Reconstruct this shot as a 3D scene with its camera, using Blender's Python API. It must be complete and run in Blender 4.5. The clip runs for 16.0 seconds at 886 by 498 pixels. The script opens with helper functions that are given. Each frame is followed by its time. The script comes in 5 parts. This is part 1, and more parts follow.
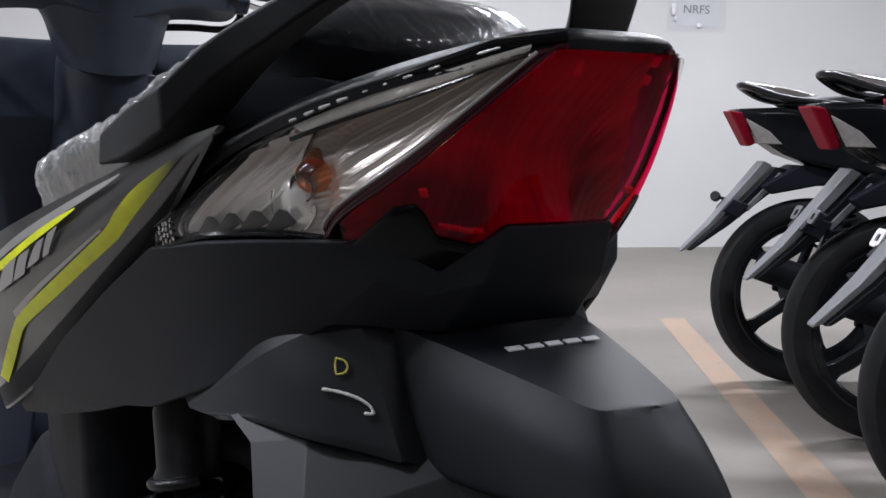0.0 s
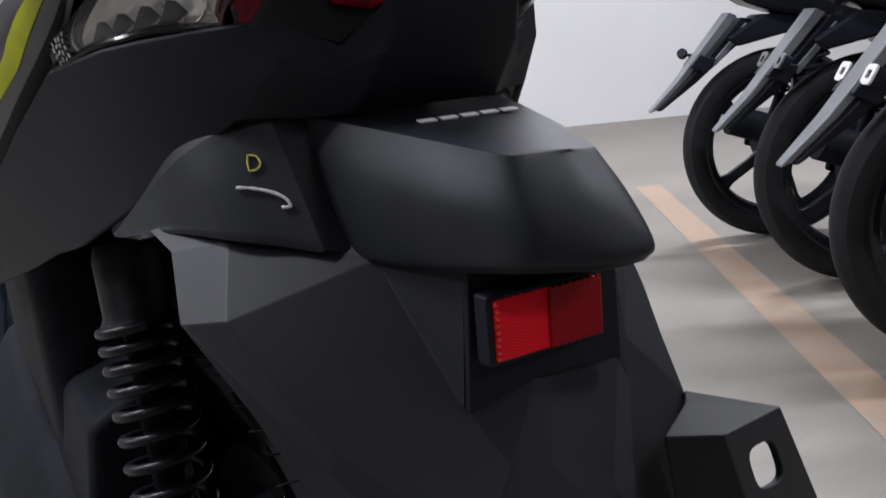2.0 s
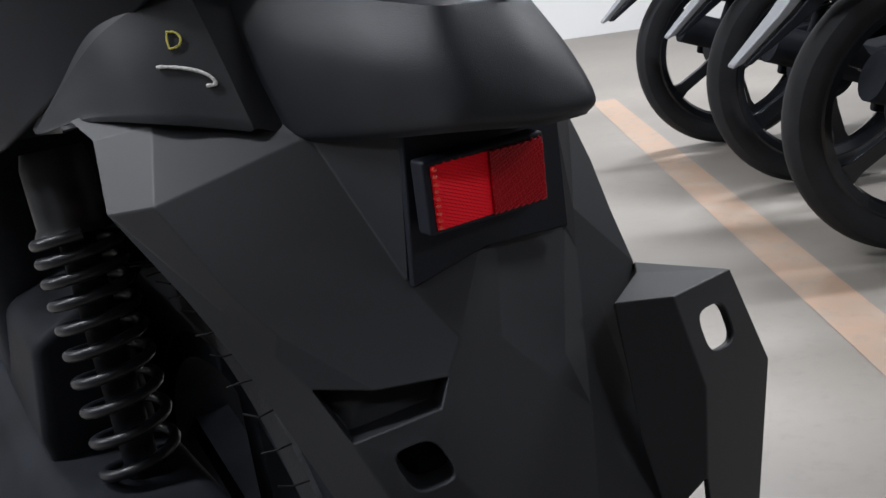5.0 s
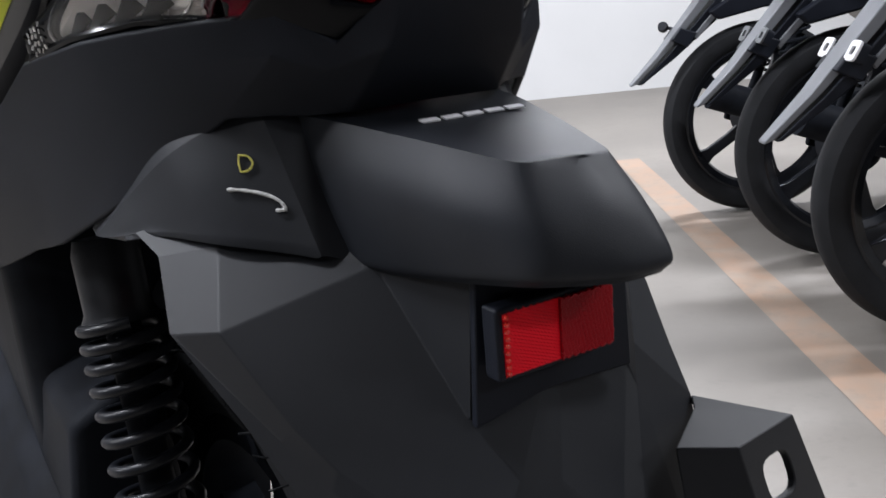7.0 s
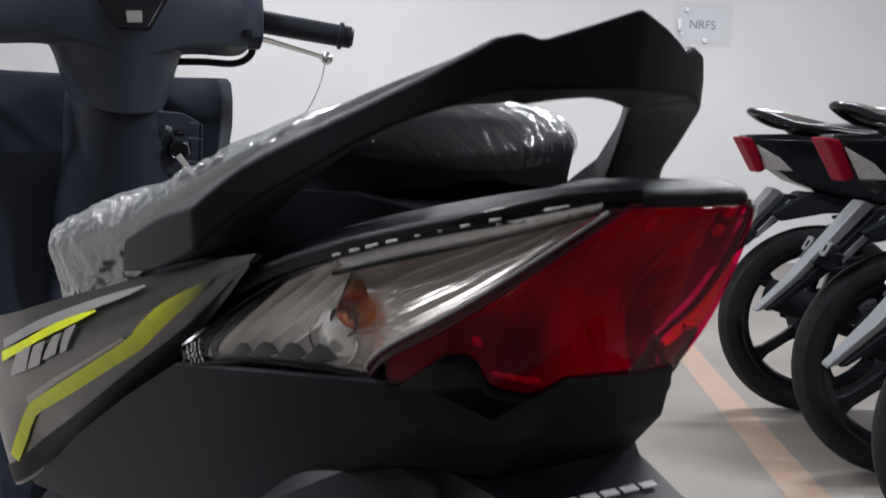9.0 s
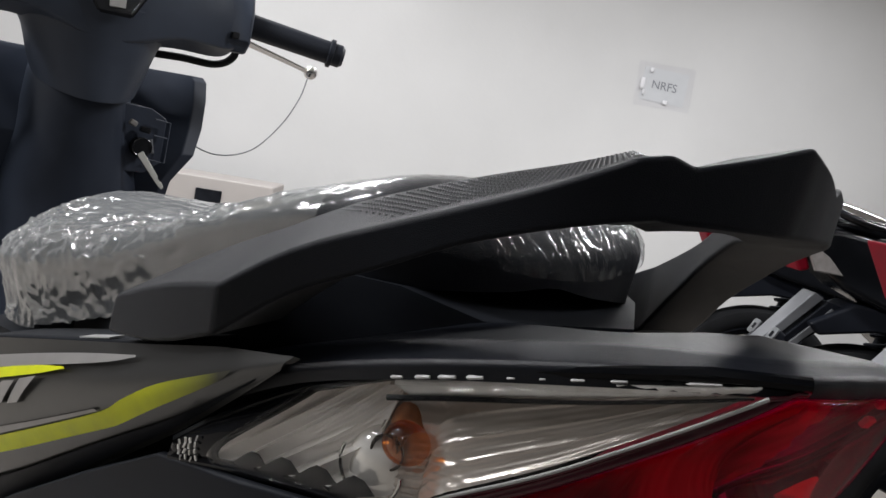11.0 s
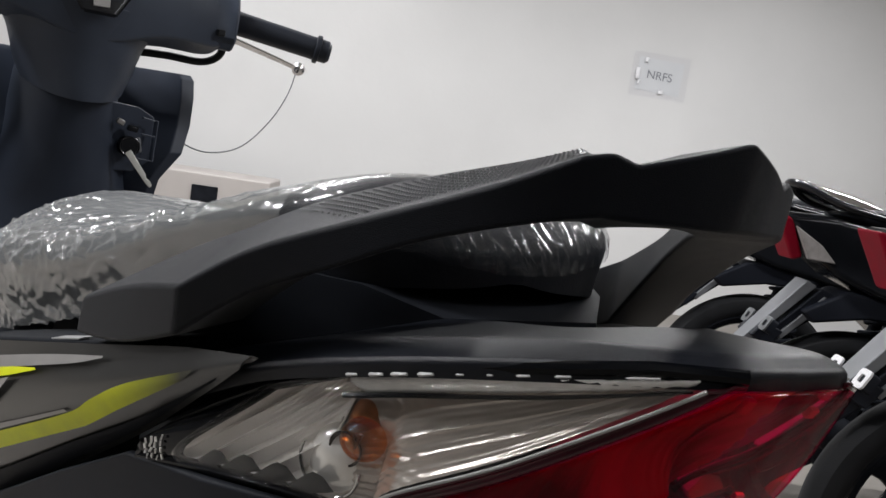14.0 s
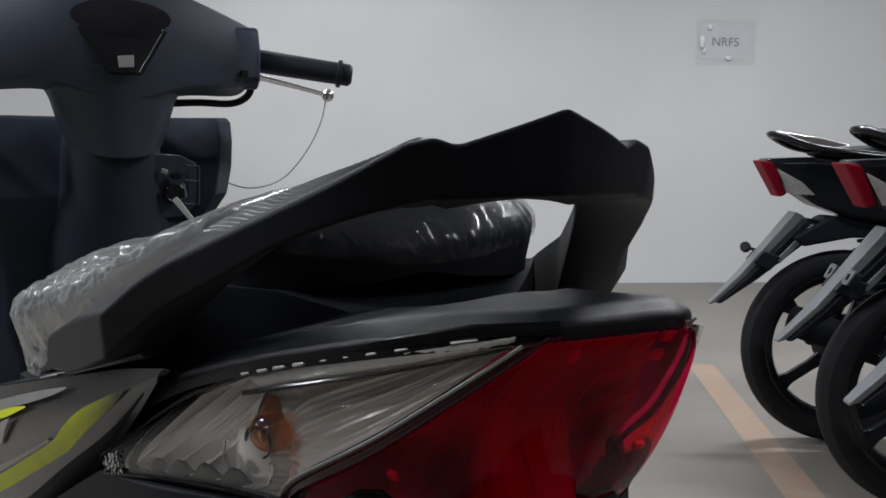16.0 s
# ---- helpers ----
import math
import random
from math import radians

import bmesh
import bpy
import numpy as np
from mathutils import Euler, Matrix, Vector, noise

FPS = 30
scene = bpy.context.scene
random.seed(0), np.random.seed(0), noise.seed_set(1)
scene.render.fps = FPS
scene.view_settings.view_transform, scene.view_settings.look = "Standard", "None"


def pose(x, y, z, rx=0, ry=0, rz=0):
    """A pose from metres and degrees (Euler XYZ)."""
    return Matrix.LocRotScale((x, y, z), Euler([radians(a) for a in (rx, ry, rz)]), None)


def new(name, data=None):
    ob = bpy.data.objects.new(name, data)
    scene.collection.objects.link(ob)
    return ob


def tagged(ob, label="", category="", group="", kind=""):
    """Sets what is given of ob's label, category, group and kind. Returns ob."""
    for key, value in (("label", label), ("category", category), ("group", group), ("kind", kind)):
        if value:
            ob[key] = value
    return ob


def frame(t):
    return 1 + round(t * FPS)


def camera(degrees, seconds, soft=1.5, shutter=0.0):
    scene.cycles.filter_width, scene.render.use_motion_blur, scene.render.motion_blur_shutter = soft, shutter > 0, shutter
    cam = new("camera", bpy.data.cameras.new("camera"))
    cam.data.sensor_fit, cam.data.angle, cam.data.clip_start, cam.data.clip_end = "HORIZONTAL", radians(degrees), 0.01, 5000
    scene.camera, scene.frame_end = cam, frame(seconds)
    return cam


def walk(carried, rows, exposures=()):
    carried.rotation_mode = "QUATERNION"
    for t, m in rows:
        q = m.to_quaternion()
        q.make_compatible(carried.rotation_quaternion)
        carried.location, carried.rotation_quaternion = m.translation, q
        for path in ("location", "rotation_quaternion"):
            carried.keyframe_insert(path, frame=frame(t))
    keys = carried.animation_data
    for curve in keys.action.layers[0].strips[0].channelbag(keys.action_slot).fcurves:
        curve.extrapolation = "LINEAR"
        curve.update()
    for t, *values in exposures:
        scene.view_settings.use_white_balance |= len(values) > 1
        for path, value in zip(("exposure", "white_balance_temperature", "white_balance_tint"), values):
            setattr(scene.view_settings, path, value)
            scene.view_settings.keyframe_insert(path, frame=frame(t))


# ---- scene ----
cam = camera(52.4, 16.0, shutter=0.4)
METRES, EYE, TILT, LEAN, TURN = 0.48, 0.76, -7.5, 0.0, 0.0
ROWS = [
    (0.0, 0.0, 0.0, 0.0, 0.0, 0.0, -0.0),
    (0.5, 0.0223, -0.002, -0.0237, -0.02, -0.36, 0.63),
    (1.0, 0.0397, 0.0164, -0.0507, -0.25, -1.9, 1.91),
    (1.5, 0.0544, 0.019, -0.0806, -0.6, -4.31, 3.69),
    (2.0, 0.055, 0.0247, -0.1085, -1.33, -6.43, 5.18),
    (2.5, 0.057, 0.0199, -0.1341, -2.21, -8.12, 6.27),
    (3.0, 0.0559, 0.0317, -0.1523, -2.87, -9.54, 6.77),
    (3.5, 0.0649, 0.0462, -0.1647, -3.27, -10.79, 7.14),
    (6.0, 0.0681, 0.0429, -0.1399, -4.68, -11.32, 7.13),
    (6.5, 0.0568, 0.0523, -0.1061, -3.83, -9.63, 6.12),
    (7.0, 0.0366, 0.0628, -0.0828, -2.85, -8.42, 5.18),
    (7.5, 0.0195, 0.0656, -0.0432, -1.96, -7.58, 3.91),
    (8.0, -0.0031, 0.0868, -0.0029, -1.25, -5.93, 2.72),
    (8.5, -0.0264, 0.0746, 0.0601, -0.37, -2.84, 1.44),
    (9.0, -0.0438, 0.0465, 0.1136, -0.05, 0.27, -0.7),
    (9.5, -0.0751, 0.0491, 0.1494, -0.93, 1.67, -3.56),
    (10.0, -0.1284, 0.1096, 0.1687, -2.66, 1.9, -6.42),
    (12.5, -0.1671, 0.1932, 0.1859, -5.24, 1.26, -9.54),
    (13.0, -0.1559, 0.1949, 0.1877, -5.16, 1.12, -9.32),
    (13.5, -0.1425, 0.1939, 0.1858, -4.97, 1.2, -8.82),
    (14.0, -0.1282, 0.1625, 0.1896, -4.7, 1.38, -8.02),
    (14.5, -0.1002, 0.1511, 0.1877, -4.04, 1.36, -6.66),
    (15.0, -0.0636, 0.1349, 0.187, -2.85, 1.16, -4.68),
    (15.5, -0.0119, 0.1196, 0.1879, -0.68, 1.2, -2.26),
    (16.0, 0.0375, 0.1125, 0.1888, 1.77, 1.31, -0.16),
]
EXPOSURES = [(0.0, 0.0, 6250, 11), (1.5, -0.02, 6250, 11), (3.5, 0.35, 6350, 8), (6.0, 0.36, 6300, 8), (8.0, 0.44, 6200, 11), (9.0, -0.06, 6350, 10), (9.5, -0.03, 6450, 8), (12.5, -0.05, 6650, 8), (14.5, -0.05, 6650, 8), (15.5, -0.19, 6450, 8), (16.0, -0.57, 6350, 7)]
walk(cam, [(t, pose(0, 0, EYE, TILT, LEAN, TURN) @ pose(METRES * x, METRES * y, METRES * z, 90 + pitch, roll, yaw)) for t, x, y, z, yaw, pitch, roll in ROWS], EXPOSURES)

# ---- light ----
world = bpy.data.worlds.new("dim_garage_air")
scene.world = world
world.use_nodes = True
world.node_tree.nodes["Background"].inputs[0].default_value = (0.75, 0.85, 1.0, 1)
world.node_tree.nodes["Background"].inputs[1].default_value = 0.02


def tube_light(x, y, z, power, turn=0.0, length=1.2):
    lamp = bpy.data.lights.new("tube_glow", "AREA")
    lamp.shape, lamp.size, lamp.size_y = "RECTANGLE", length, 0.16
    lamp.energy, lamp.color = power, (0.95, 0.95, 1.0)
    ob = new("tube_glow", lamp)
    ob.matrix_world = pose(x, y, z, 0, 0, turn)
    return ob


CEILING = 2.75
# unseen tubes, some placed only to brighten the scooter's rear and sides
TUBES = [(2.6, 4.3, 24), (-0.9, 4.5, 32), (-4.5, 4.6, 28), (2.3, 1.3, 60), (1.25, 3.45, 79), (-1.7, 0.7, 70), (-4.5, 1.0, 110), (2.8, -1.6, 32), (-1.4, -1.6, 10), (-1.2, 2.6, 48)]
for x, y, p in TUBES:
    tube_light(x, y, CEILING - 0.13, p)


# ---- materials ----
def material(name, color, rough=0.5, metal=0.0, grain=0.0, grain_scale=800.0, vary=0.0, vary_scale=12.0, spec=0.5, coat=0.0, bump=0.1, dust=None, sheen=0.0):
    m = bpy.data.materials.new(name)
    m.use_nodes = True
    nt = m.node_tree
    b = nt.nodes["Principled BSDF"]
    b.inputs["Base Color"].default_value = (*color, 1)
    b.inputs["Roughness"].default_value = rough
    b.inputs["Metallic"].default_value = metal
    b.inputs["Specular IOR Level"].default_value = spec
    b.inputs["Coat Weight"].default_value = coat
    b.inputs["Coat Roughness"].default_value = 0.15
    b.inputs["Sheen Weight"].default_value = sheen
    b.inputs["Sheen Roughness"].default_value = 0.35
    tc = nt.nodes.new("ShaderNodeTexCoord")
    if vary > 0:
        n = nt.nodes.new("ShaderNodeTexNoise")
        n.inputs["Scale"].default_value, n.inputs["Detail"].default_value = vary_scale, 6
        nt.links.new(tc.outputs["Object"], n.inputs["Vector"])
        mix = nt.nodes.new("ShaderNodeMix")
        mix.data_type = "RGBA"
        lo = [c * (1 - vary) for c in color]
        hi = dust if dust else [min(1, c * (1 + vary)) for c in color]
        mix.inputs["A"].default_value, mix.inputs["B"].default_value = (*lo, 1), (*hi, 1)
        ramp = nt.nodes.new("ShaderNodeMapRange")
        ramp.inputs["From Min"].default_value, ramp.inputs["From Max"].default_value = 0.3, 0.75
        nt.links.new(n.outputs["Fac"], ramp.inputs["Value"])
        nt.links.new(ramp.outputs["Result"], mix.inputs["Factor"])
        nt.links.new(mix.outputs["Result"], b.inputs["Base Color"])
        r2 = nt.nodes.new("ShaderNodeMapRange")
        r2.inputs["To Min"].default_value, r2.inputs["To Max"].default_value = max(0.03, rough - 0.08), min(1, rough + 0.08)
        nt.links.new(n.outputs["Fac"], r2.inputs["Value"])
        nt.links.new(r2.outputs["Result"], b.inputs["Roughness"])
    if grain > 0:
        g = nt.nodes.new("ShaderNodeTexNoise")
        g.inputs["Scale"].default_value, g.inputs["Detail"].default_value = grain_scale, 2
        nt.links.new(tc.outputs["Object"], g.inputs["Vector"])
        bp = nt.nodes.new("ShaderNodeBump")
        bp.inputs["Strength"].default_value, bp.inputs["Distance"].default_value = grain, bump * 0.01
        nt.links.new(g.outputs["Fac"], bp.inputs["Height"])
        nt.links.new(bp.outputs["Normal"], b.inputs["Normal"])
    return m


def lens_material(name, tint, gloss=0.9, rough=0.02, haze=0.0, low=0.04, high=0.7):
    m = bpy.data.materials.new(name)
    m.use_nodes = True
    nt = m.node_tree
    nt.nodes.remove(nt.nodes["Principled BSDF"])
    out = nt.nodes["Material Output"]
    tr, gl, mix, lw, pw, mr = (nt.nodes.new(k) for k in ("ShaderNodeBsdfTransparent", "ShaderNodeBsdfGlossy", "ShaderNodeMixShader", "ShaderNodeLayerWeight", "ShaderNodeMath", "ShaderNodeMapRange"))
    tr.inputs[0].default_value = (*tint, 1)
    gl.inputs[0].default_value = (gloss, gloss, gloss, 1)
    gl.inputs["Roughness"].default_value = rough
    lw.inputs["Blend"].default_value = 0.5
    pw.operation = "POWER"
    pw.inputs[1].default_value = 4.0
    mr.inputs["To Min"].default_value, mr.inputs["To Max"].default_value = low, high
    nt.links.new(lw.outputs["Facing"], pw.inputs[0])
    nt.links.new(pw.outputs[0], mr.inputs["Value"])
    nt.links.new(mr.outputs[0], mix.inputs[0])
    nt.links.new(tr.outputs[0], mix.inputs[1])
    nt.links.new(gl.outputs[0], mix.inputs[2])
    last = mix
    if haze > 0:
        df, m2 = nt.nodes.new("ShaderNodeBsdfDiffuse"), nt.nodes.new("ShaderNodeMixShader")
        df.inputs[0].default_value = (0.85, 0.87, 0.88, 1)
        m2.inputs[0].default_value = haze
        nt.links.new(mix.outputs[0], m2.inputs[1])
        nt.links.new(df.outputs[0], m2.inputs[2])
        last = m2
    nt.links.new(last.outputs[0], out.inputs["Surface"])
    return m


BLACK = material("grained_black_plastic", (0.0120, 0.0138, 0.0195), 0.42, spec=0.16, grain=0.3, grain_scale=2600, vary=0.25, vary_scale=9, bump=0.06)
FLANKM = material("dusty_black_flank", (0.0105, 0.0119, 0.0150), 0.48, spec=0.28, grain=0.2, grain_scale=2600, vary=0.35, vary_scale=8, bump=0.06)
BEAKM = material("dusty_black_fender", (0.0132, 0.0153, 0.0198), 0.48, spec=0.30, grain=0.2, grain_scale=2600, vary=0.35, vary_scale=7, bump=0.06)
GREYP = material("dusty_dark_grey_plastic", (0.0158, 0.0170, 0.0198), 0.50, spec=0.26, grain=0.14, grain_scale=2600, vary=0.3, vary_scale=7, bump=0.06)
RAILM = material("rough_cast_black_rail", (0.0044, 0.0056, 0.0088), 0.46, spec=0.14, sheen=0.13, grain=0.35, grain_scale=2600, vary=0.25, vary_scale=10, bump=0.08)
CAPM = material("dull_black_shock_cap", (0.014, 0.015, 0.018), 0.4, metal=0.3, vary=0.5, vary_scale=60)
COILM = material("black_spring_enamel", (0.009, 0.010, 0.013), 0.36, spec=0.3)
# paler than the rail: the glints on the knurl tips are put into the colour
KNURLM = material("knurling_with_glint_tone", (0.050, 0.052, 0.056), 0.30, spec=0.7, vary=0.3, vary_scale=60)
PAINT = material("dark_grey_metallic_paint", (0.0265, 0.0265, 0.0250), 0.38, metal=0.35, grain=0.12, grain_scale=3000, vary=0.12, vary_scale=40, coat=0.55, bump=0.02)
COWLM = material("soft_black_cowl_plastic", (0.0130, 0.0150, 0.0200), 0.52, spec=0.14, grain=0.3, grain_scale=2600, vary=0.35, vary_scale=8, bump=0.06)
COVERM = material("dusty_black_cover", (0.0060, 0.0072, 0.0105), 0.32, spec=0.22, grain=0.3, grain_scale=2600, vary=0.25, vary_scale=9, bump=0.06)
DARK = material("black_oily_metal", (0.0110, 0.0125, 0.0160), 0.6, vary=0.4, vary_scale=25, spec=0.06)
GLOSS = material("gloss_black_plastic", (0.0105, 0.0115, 0.014), 0.16, spec=0.35, vary=0.2, vary_scale=14)
# black lifted towards blue-grey: lens haze is put into the colour
NAVY = material("satin_black_cowl_hazed", (0.050, 0.062, 0.088), 0.46, spec=0.3, grain=0.3, grain_scale=900, vary=0.2)
METERM = material("dark_meter_glass", (0.010, 0.0105, 0.015), 0.07, spec=0.5, vary=0.2, vary_scale=40)
GRIPM = material("ribbed_grip_rubber", (0.016, 0.020, 0.030), 0.5, spec=0.4, grain=0.4, grain_scale=500)
KEYM = material("pale_key_metal", (0.72, 0.72, 0.68), 0.35, metal=0.4)
# lifted for the same lens haze
NAVY2 = material("matt_black_stem_hazed", (0.0290, 0.0365, 0.0540), 0.5, spec=0.2, vary=0.2)
LIME = material("lime_decal", (0.74, 0.80, 0.010), 0.4, spec=0.3, vary=0.1, vary_scale=60)
SILV = material("silver_decal", (0.33, 0.32, 0.31), 0.35, metal=0.3, vary=0.1, vary_scale=50)
SMOKED = material("smoky_metallised_plastic", (0.60, 0.55, 0.51), 0.22, metal=0.42, grain=0.15, grain_scale=120, bump=0.2)
LACQ = material("black_lamp_lacquer", (0.003, 0.0034, 0.0045), 0.13, spec=0.14)
STRIP = material("pale_lamp_strip", (0.88, 0.87, 0.85), 0.25, vary=0.1, vary_scale=200)
CHROME = material("chrome", (0.75, 0.75, 0.75), 0.12, metal=1.0)
REFLECTOR = material("metallised_lamp_bowl", (0.98, 0.96, 0.93), 0.14, metal=0.4, grain=0.2, grain_scale=90, bump=0.2)
FLUTED = material("fluted_lamp_bowl", (1.0, 0.97, 0.94), 0.16, metal=0.12, grain=0.15, grain_scale=90, bump=0.15)
BANDM = material("smoky_lens_band", (0.055, 0.007, 0.014), 0.16, spec=0.5, vary=0.3, vary_scale=60)
REDBOWL = material("red_lamp_bowl", (0.60, 0.58, 0.58), 0.42, metal=0.2, grain=0.12, grain_scale=50, vary=0.5, vary_scale=38, bump=0.3)
SHELFM = material("pale_reflector", (0.60, 0.58, 0.58), 0.45, vary=0.2, vary_scale=60)
BRASS = material("bulb_socket", (0.03, 0.024, 0.020), 0.3, metal=0.5)
COLLAR = material("brown_bulb_collar", (0.42, 0.16, 0.06), 0.3, metal=0.4, vary=0.3, vary_scale=200)
VINYL = material("black_seat_vinyl", (0.0085, 0.0100, 0.0140), 0.5, spec=0.18, grain=0.12, grain_scale=700, vary=0.2)
RUBBER = material("black_tyre_rubber", (0.0125, 0.0132, 0.0150), 0.7, spec=0.25, grain=0.4, grain_scale=400, vary=0.3, vary_scale=20)
REFLEX = material("red_reflex", (0.92, 0.006, 0.022), 0.3, spec=0.2)
# same red, darkened: the right half's weaker return of light is in the colour
REFLEX_DIM = material("red_reflex_dim_half", (0.36, 0.002, 0.010), 0.3, spec=0.2)
BEAD = material("bright_red_bead", (0.85, 0.03, 0.02), 0.12, coat=1.0)
WHITE = material("white_paint_and_glint", (0.78, 0.78, 0.8), 0.6, vary=0.15, vary_scale=300)
CHALKY = material("yellow_crayon", (0.62, 0.56, 0.12), 0.8, vary=0.3, vary_scale=600)
CHALKW = material("white_crayon", (0.62, 0.62, 0.6), 0.8, vary=0.3, vary_scale=600)
STEEL = material("dull_grey_steel", (0.2, 0.21, 0.22), 0.42, metal=0.7, vary=0.3, vary_scale=30)
SILVERPL = material("silver_grey_plastic", (0.18, 0.187, 0.20), 0.42, metal=0.2, vary=0.12, vary_scale=14)
REDPLAIN = material("red_tail_plastic", (0.19, 0.001, 0.012), 0.5, spec=0.12, vary=0.15, vary_scale=30)
SILVERPL2 = material("grey_rim_plastic", (0.4, 0.4, 0.4), 0.3)
PALE = material("pale_lens_plastic", (0.30, 0.28, 0.27), 0.2, coat=0.4, vary=0.2, vary_scale=40)


def fade_along_y(m, y0, y1, color):
    """The print thins out towards the rear tip."""
    nt = m.node_tree
    b = nt.nodes["Principled BSDF"]
    old = b.inputs["Base Color"].links[0].from_socket
    tc, sx, mr, mx = (nt.nodes.new(k) for k in ("ShaderNodeTexCoord", "ShaderNodeSeparateXYZ", "ShaderNodeMapRange", "ShaderNodeMix"))
    mx.data_type = "RGBA"
    mr.inputs["From Min"].default_value, mr.inputs["From Max"].default_value = y0, y1
    mx.inputs["A"].default_value = (*color, 1)
    nt.links.new(tc.outputs["Object"], sx.inputs[0])
    nt.links.new(sx.outputs["Y"], mr.inputs["Value"])
    nt.links.new(mr.outputs[0], mx.inputs["Factor"])
    nt.links.new(old, mx.inputs["B"])
    nt.links.new(mx.outputs["Result"], b.inputs["Base Color"])


fade_along_y(LIME, 0.160, 0.205, (0.05, 0.05, 0.035))
CONCRETE = material("pale_painted_concrete", (0.5, 0.49, 0.47), 0.8, grain=0.2, grain_scale=60, vary=0.06, vary_scale=2)
AMBERGLASS = lens_material("amber_glass", (0.86, 0.42, 0.12), low=0.09)
CLEAR = lens_material("clear_lens", (0.975, 0.975, 0.97), low=0.020, high=0.55)
RED = lens_material("red_lens", (0.90, 0.034, 0.28), low=0.012, high=0.28)


# ---- mesh helpers ----
def part(name, bm, mat, parent=None, label="", smooth=True, angle=40):
    me = bpy.data.meshes.new(name)
    bmesh.ops.recalc_face_normals(bm, faces=bm.faces)
    bm.to_mesh(me)
    bm.free()
    me.materials.append(mat)
    if smooth:
        me.shade_smooth()
        me.set_sharp_from_angle(angle=radians(angle))
    ob = new(name, me)
    if parent:
        ob.parent = parent
    if label:
        ob["label"] = label
    return ob


def thing(name, label, category, group="", kind="", m=None):
    ob = new(name)
    ob.empty_display_size = 0.1
    if m is not None:
        ob.matrix_world = m
    return tagged(ob, label, category, group, kind)


def spline(pts, n, closed=False):
    """n points along a Catmull-Rom curve through pts."""
    pts = [Vector(p) for p in pts]
    k = len(pts)
    if k == 2 and not closed:
        return [pts[0].lerp(pts[1], i / (n - 1)) for i in range(n)]
    res = []
    spans = k if closed else k - 1
    for i in range(n):
        u = i / (n if closed else n - 1) * spans
        j = min(int(u), spans - 1)
        f = u - j
        if closed:
            a, b, c, d = (pts[(j + o) % k] for o in (-1, 0, 1, 2))
        else:
            b, c = pts[j], pts[j + 1]
            a = pts[j - 1] if j > 0 else b * 2 - c
            d = pts[j + 2] if j + 2 < k else c * 2 - b
        res.append(0.5 * (2 * b + (c - a) * f + (2 * a - 5 * b + 4 * c - d) * f * f + (3 * b - a - 3 * c + d) * f ** 3))
    return res


def skin(bm, rows, ring=False, cap=False):
    """Quads between rows of points."""
    vs = [[bm.verts.new(p) for p in r] for r in rows]
    for r0, r1 in zip(vs, vs[1:]):
        n = len(r0)
        for i in range(n if ring else n - 1):
            j = (i + 1) % n
            bm.faces.new((r0[i], r0[j], r1[j], r1[i]))
    if cap:
        bm.faces.new(vs[0][::-1])
        bm.faces.new(vs[-1])
    return vs


def smooth_grid(rows, nu, nv):
    """Rows of control points made into a dense smooth grid."""
    dense = [spline(r, nu) for r in rows]
    cols = [spline([r[i] for r in dense], nv) for i in range(nu)]
    return [[cols[i][j] for i in range(nu)] for j in range(nv)]


def solid(ob, thick, bevel=0.0, seg=2, offset=-1.0):
    s = ob.modifiers.new("thickness", "SOLIDIFY")
    s.thickness, s.offset = thick, offset
    if bevel:
        rounded(ob, bevel, seg)
    return ob


def rounded(ob, width, seg=2, angle=25):
    b = ob.modifiers.new("edges", "BEVEL")
    b.width, b.segments, b.limit_method, b.angle_limit = width, seg, "ANGLE", radians(angle)
    b.harden_normals = True
    return ob


def tube(bm, path, radius, sides=10, cap=True, flat=1.0):
    """A pipe along path; radius is a number or one per point."""
    path = [Vector(p) for p in path]
    rows = []
    up = Vector((0, 0, 1))
    for i, p in enumerate(path):
        d = (path[min(i + 1, len(path) - 1)] - path[max(i - 1, 0)]).normalized()
        if abs(d.dot(up)) > 0.98:
            up = Vector((1, 0, 0))
        x = d.cross(up).normalized()
        y = x.cross(d).normalized()
        up = y
        r = radius[i] if isinstance(radius, (list, tuple)) else radius
        rows.append([p + x * math.cos(a) * r + y * math.sin(a) * r * flat for a in (2 * math.pi * k / sides for k in range(sides))])
    skin(bm, rows, ring=True, cap=cap)


def block(bm, size, m):
    geo = bmesh.ops.create_cube(bm, size=1, matrix=m @ Matrix.Diagonal((*size, 1)))
    return geo["verts"]


def polys(bm, pts, faces):
    vs = [bm.verts.new(p) for p in pts]
    for f in faces:
        bm.faces.new([vs[i] for i in f])
    return vs


def turned(bm, profile, m, sides=32):
    """A profile of (radius, along) turned about the local x axis of m."""
    rows = [[m @ Vector((h, r * math.cos(a), r * math.sin(a))) for a in (2 * math.pi * k / sides for k in range(sides))] for r, h in profile]
    skin(bm, rows, ring=True)


def flip(p):
    return Vector((-p[0], p[1], p[2]))


# ---- the room ----
WALL_M = pose(1.4, 5.86, 0, 0, 0, 3.0)


def slab(name, size, m, mat, label, category):
    bm = bmesh.new()
    block(bm, size, Matrix())
    ob = part(name, bm, mat, smooth=False)
    ob.matrix_world = m
    return tagged(ob, label, category, kind="structure")


WALLM = material("painted_wall", (0.635, 0.635, 0.63), 0.75, grain=0.25, grain_scale=25, vary=0.05, vary_scale=1.3, bump=0.3)
# for the two unseen walls; grey so that they throw back less light
GREYWALL = material("grey_unseen_wall", (0.30, 0.30, 0.305), 0.8, grain=0.2, grain_scale=30, vary=0.1, vary_scale=2)
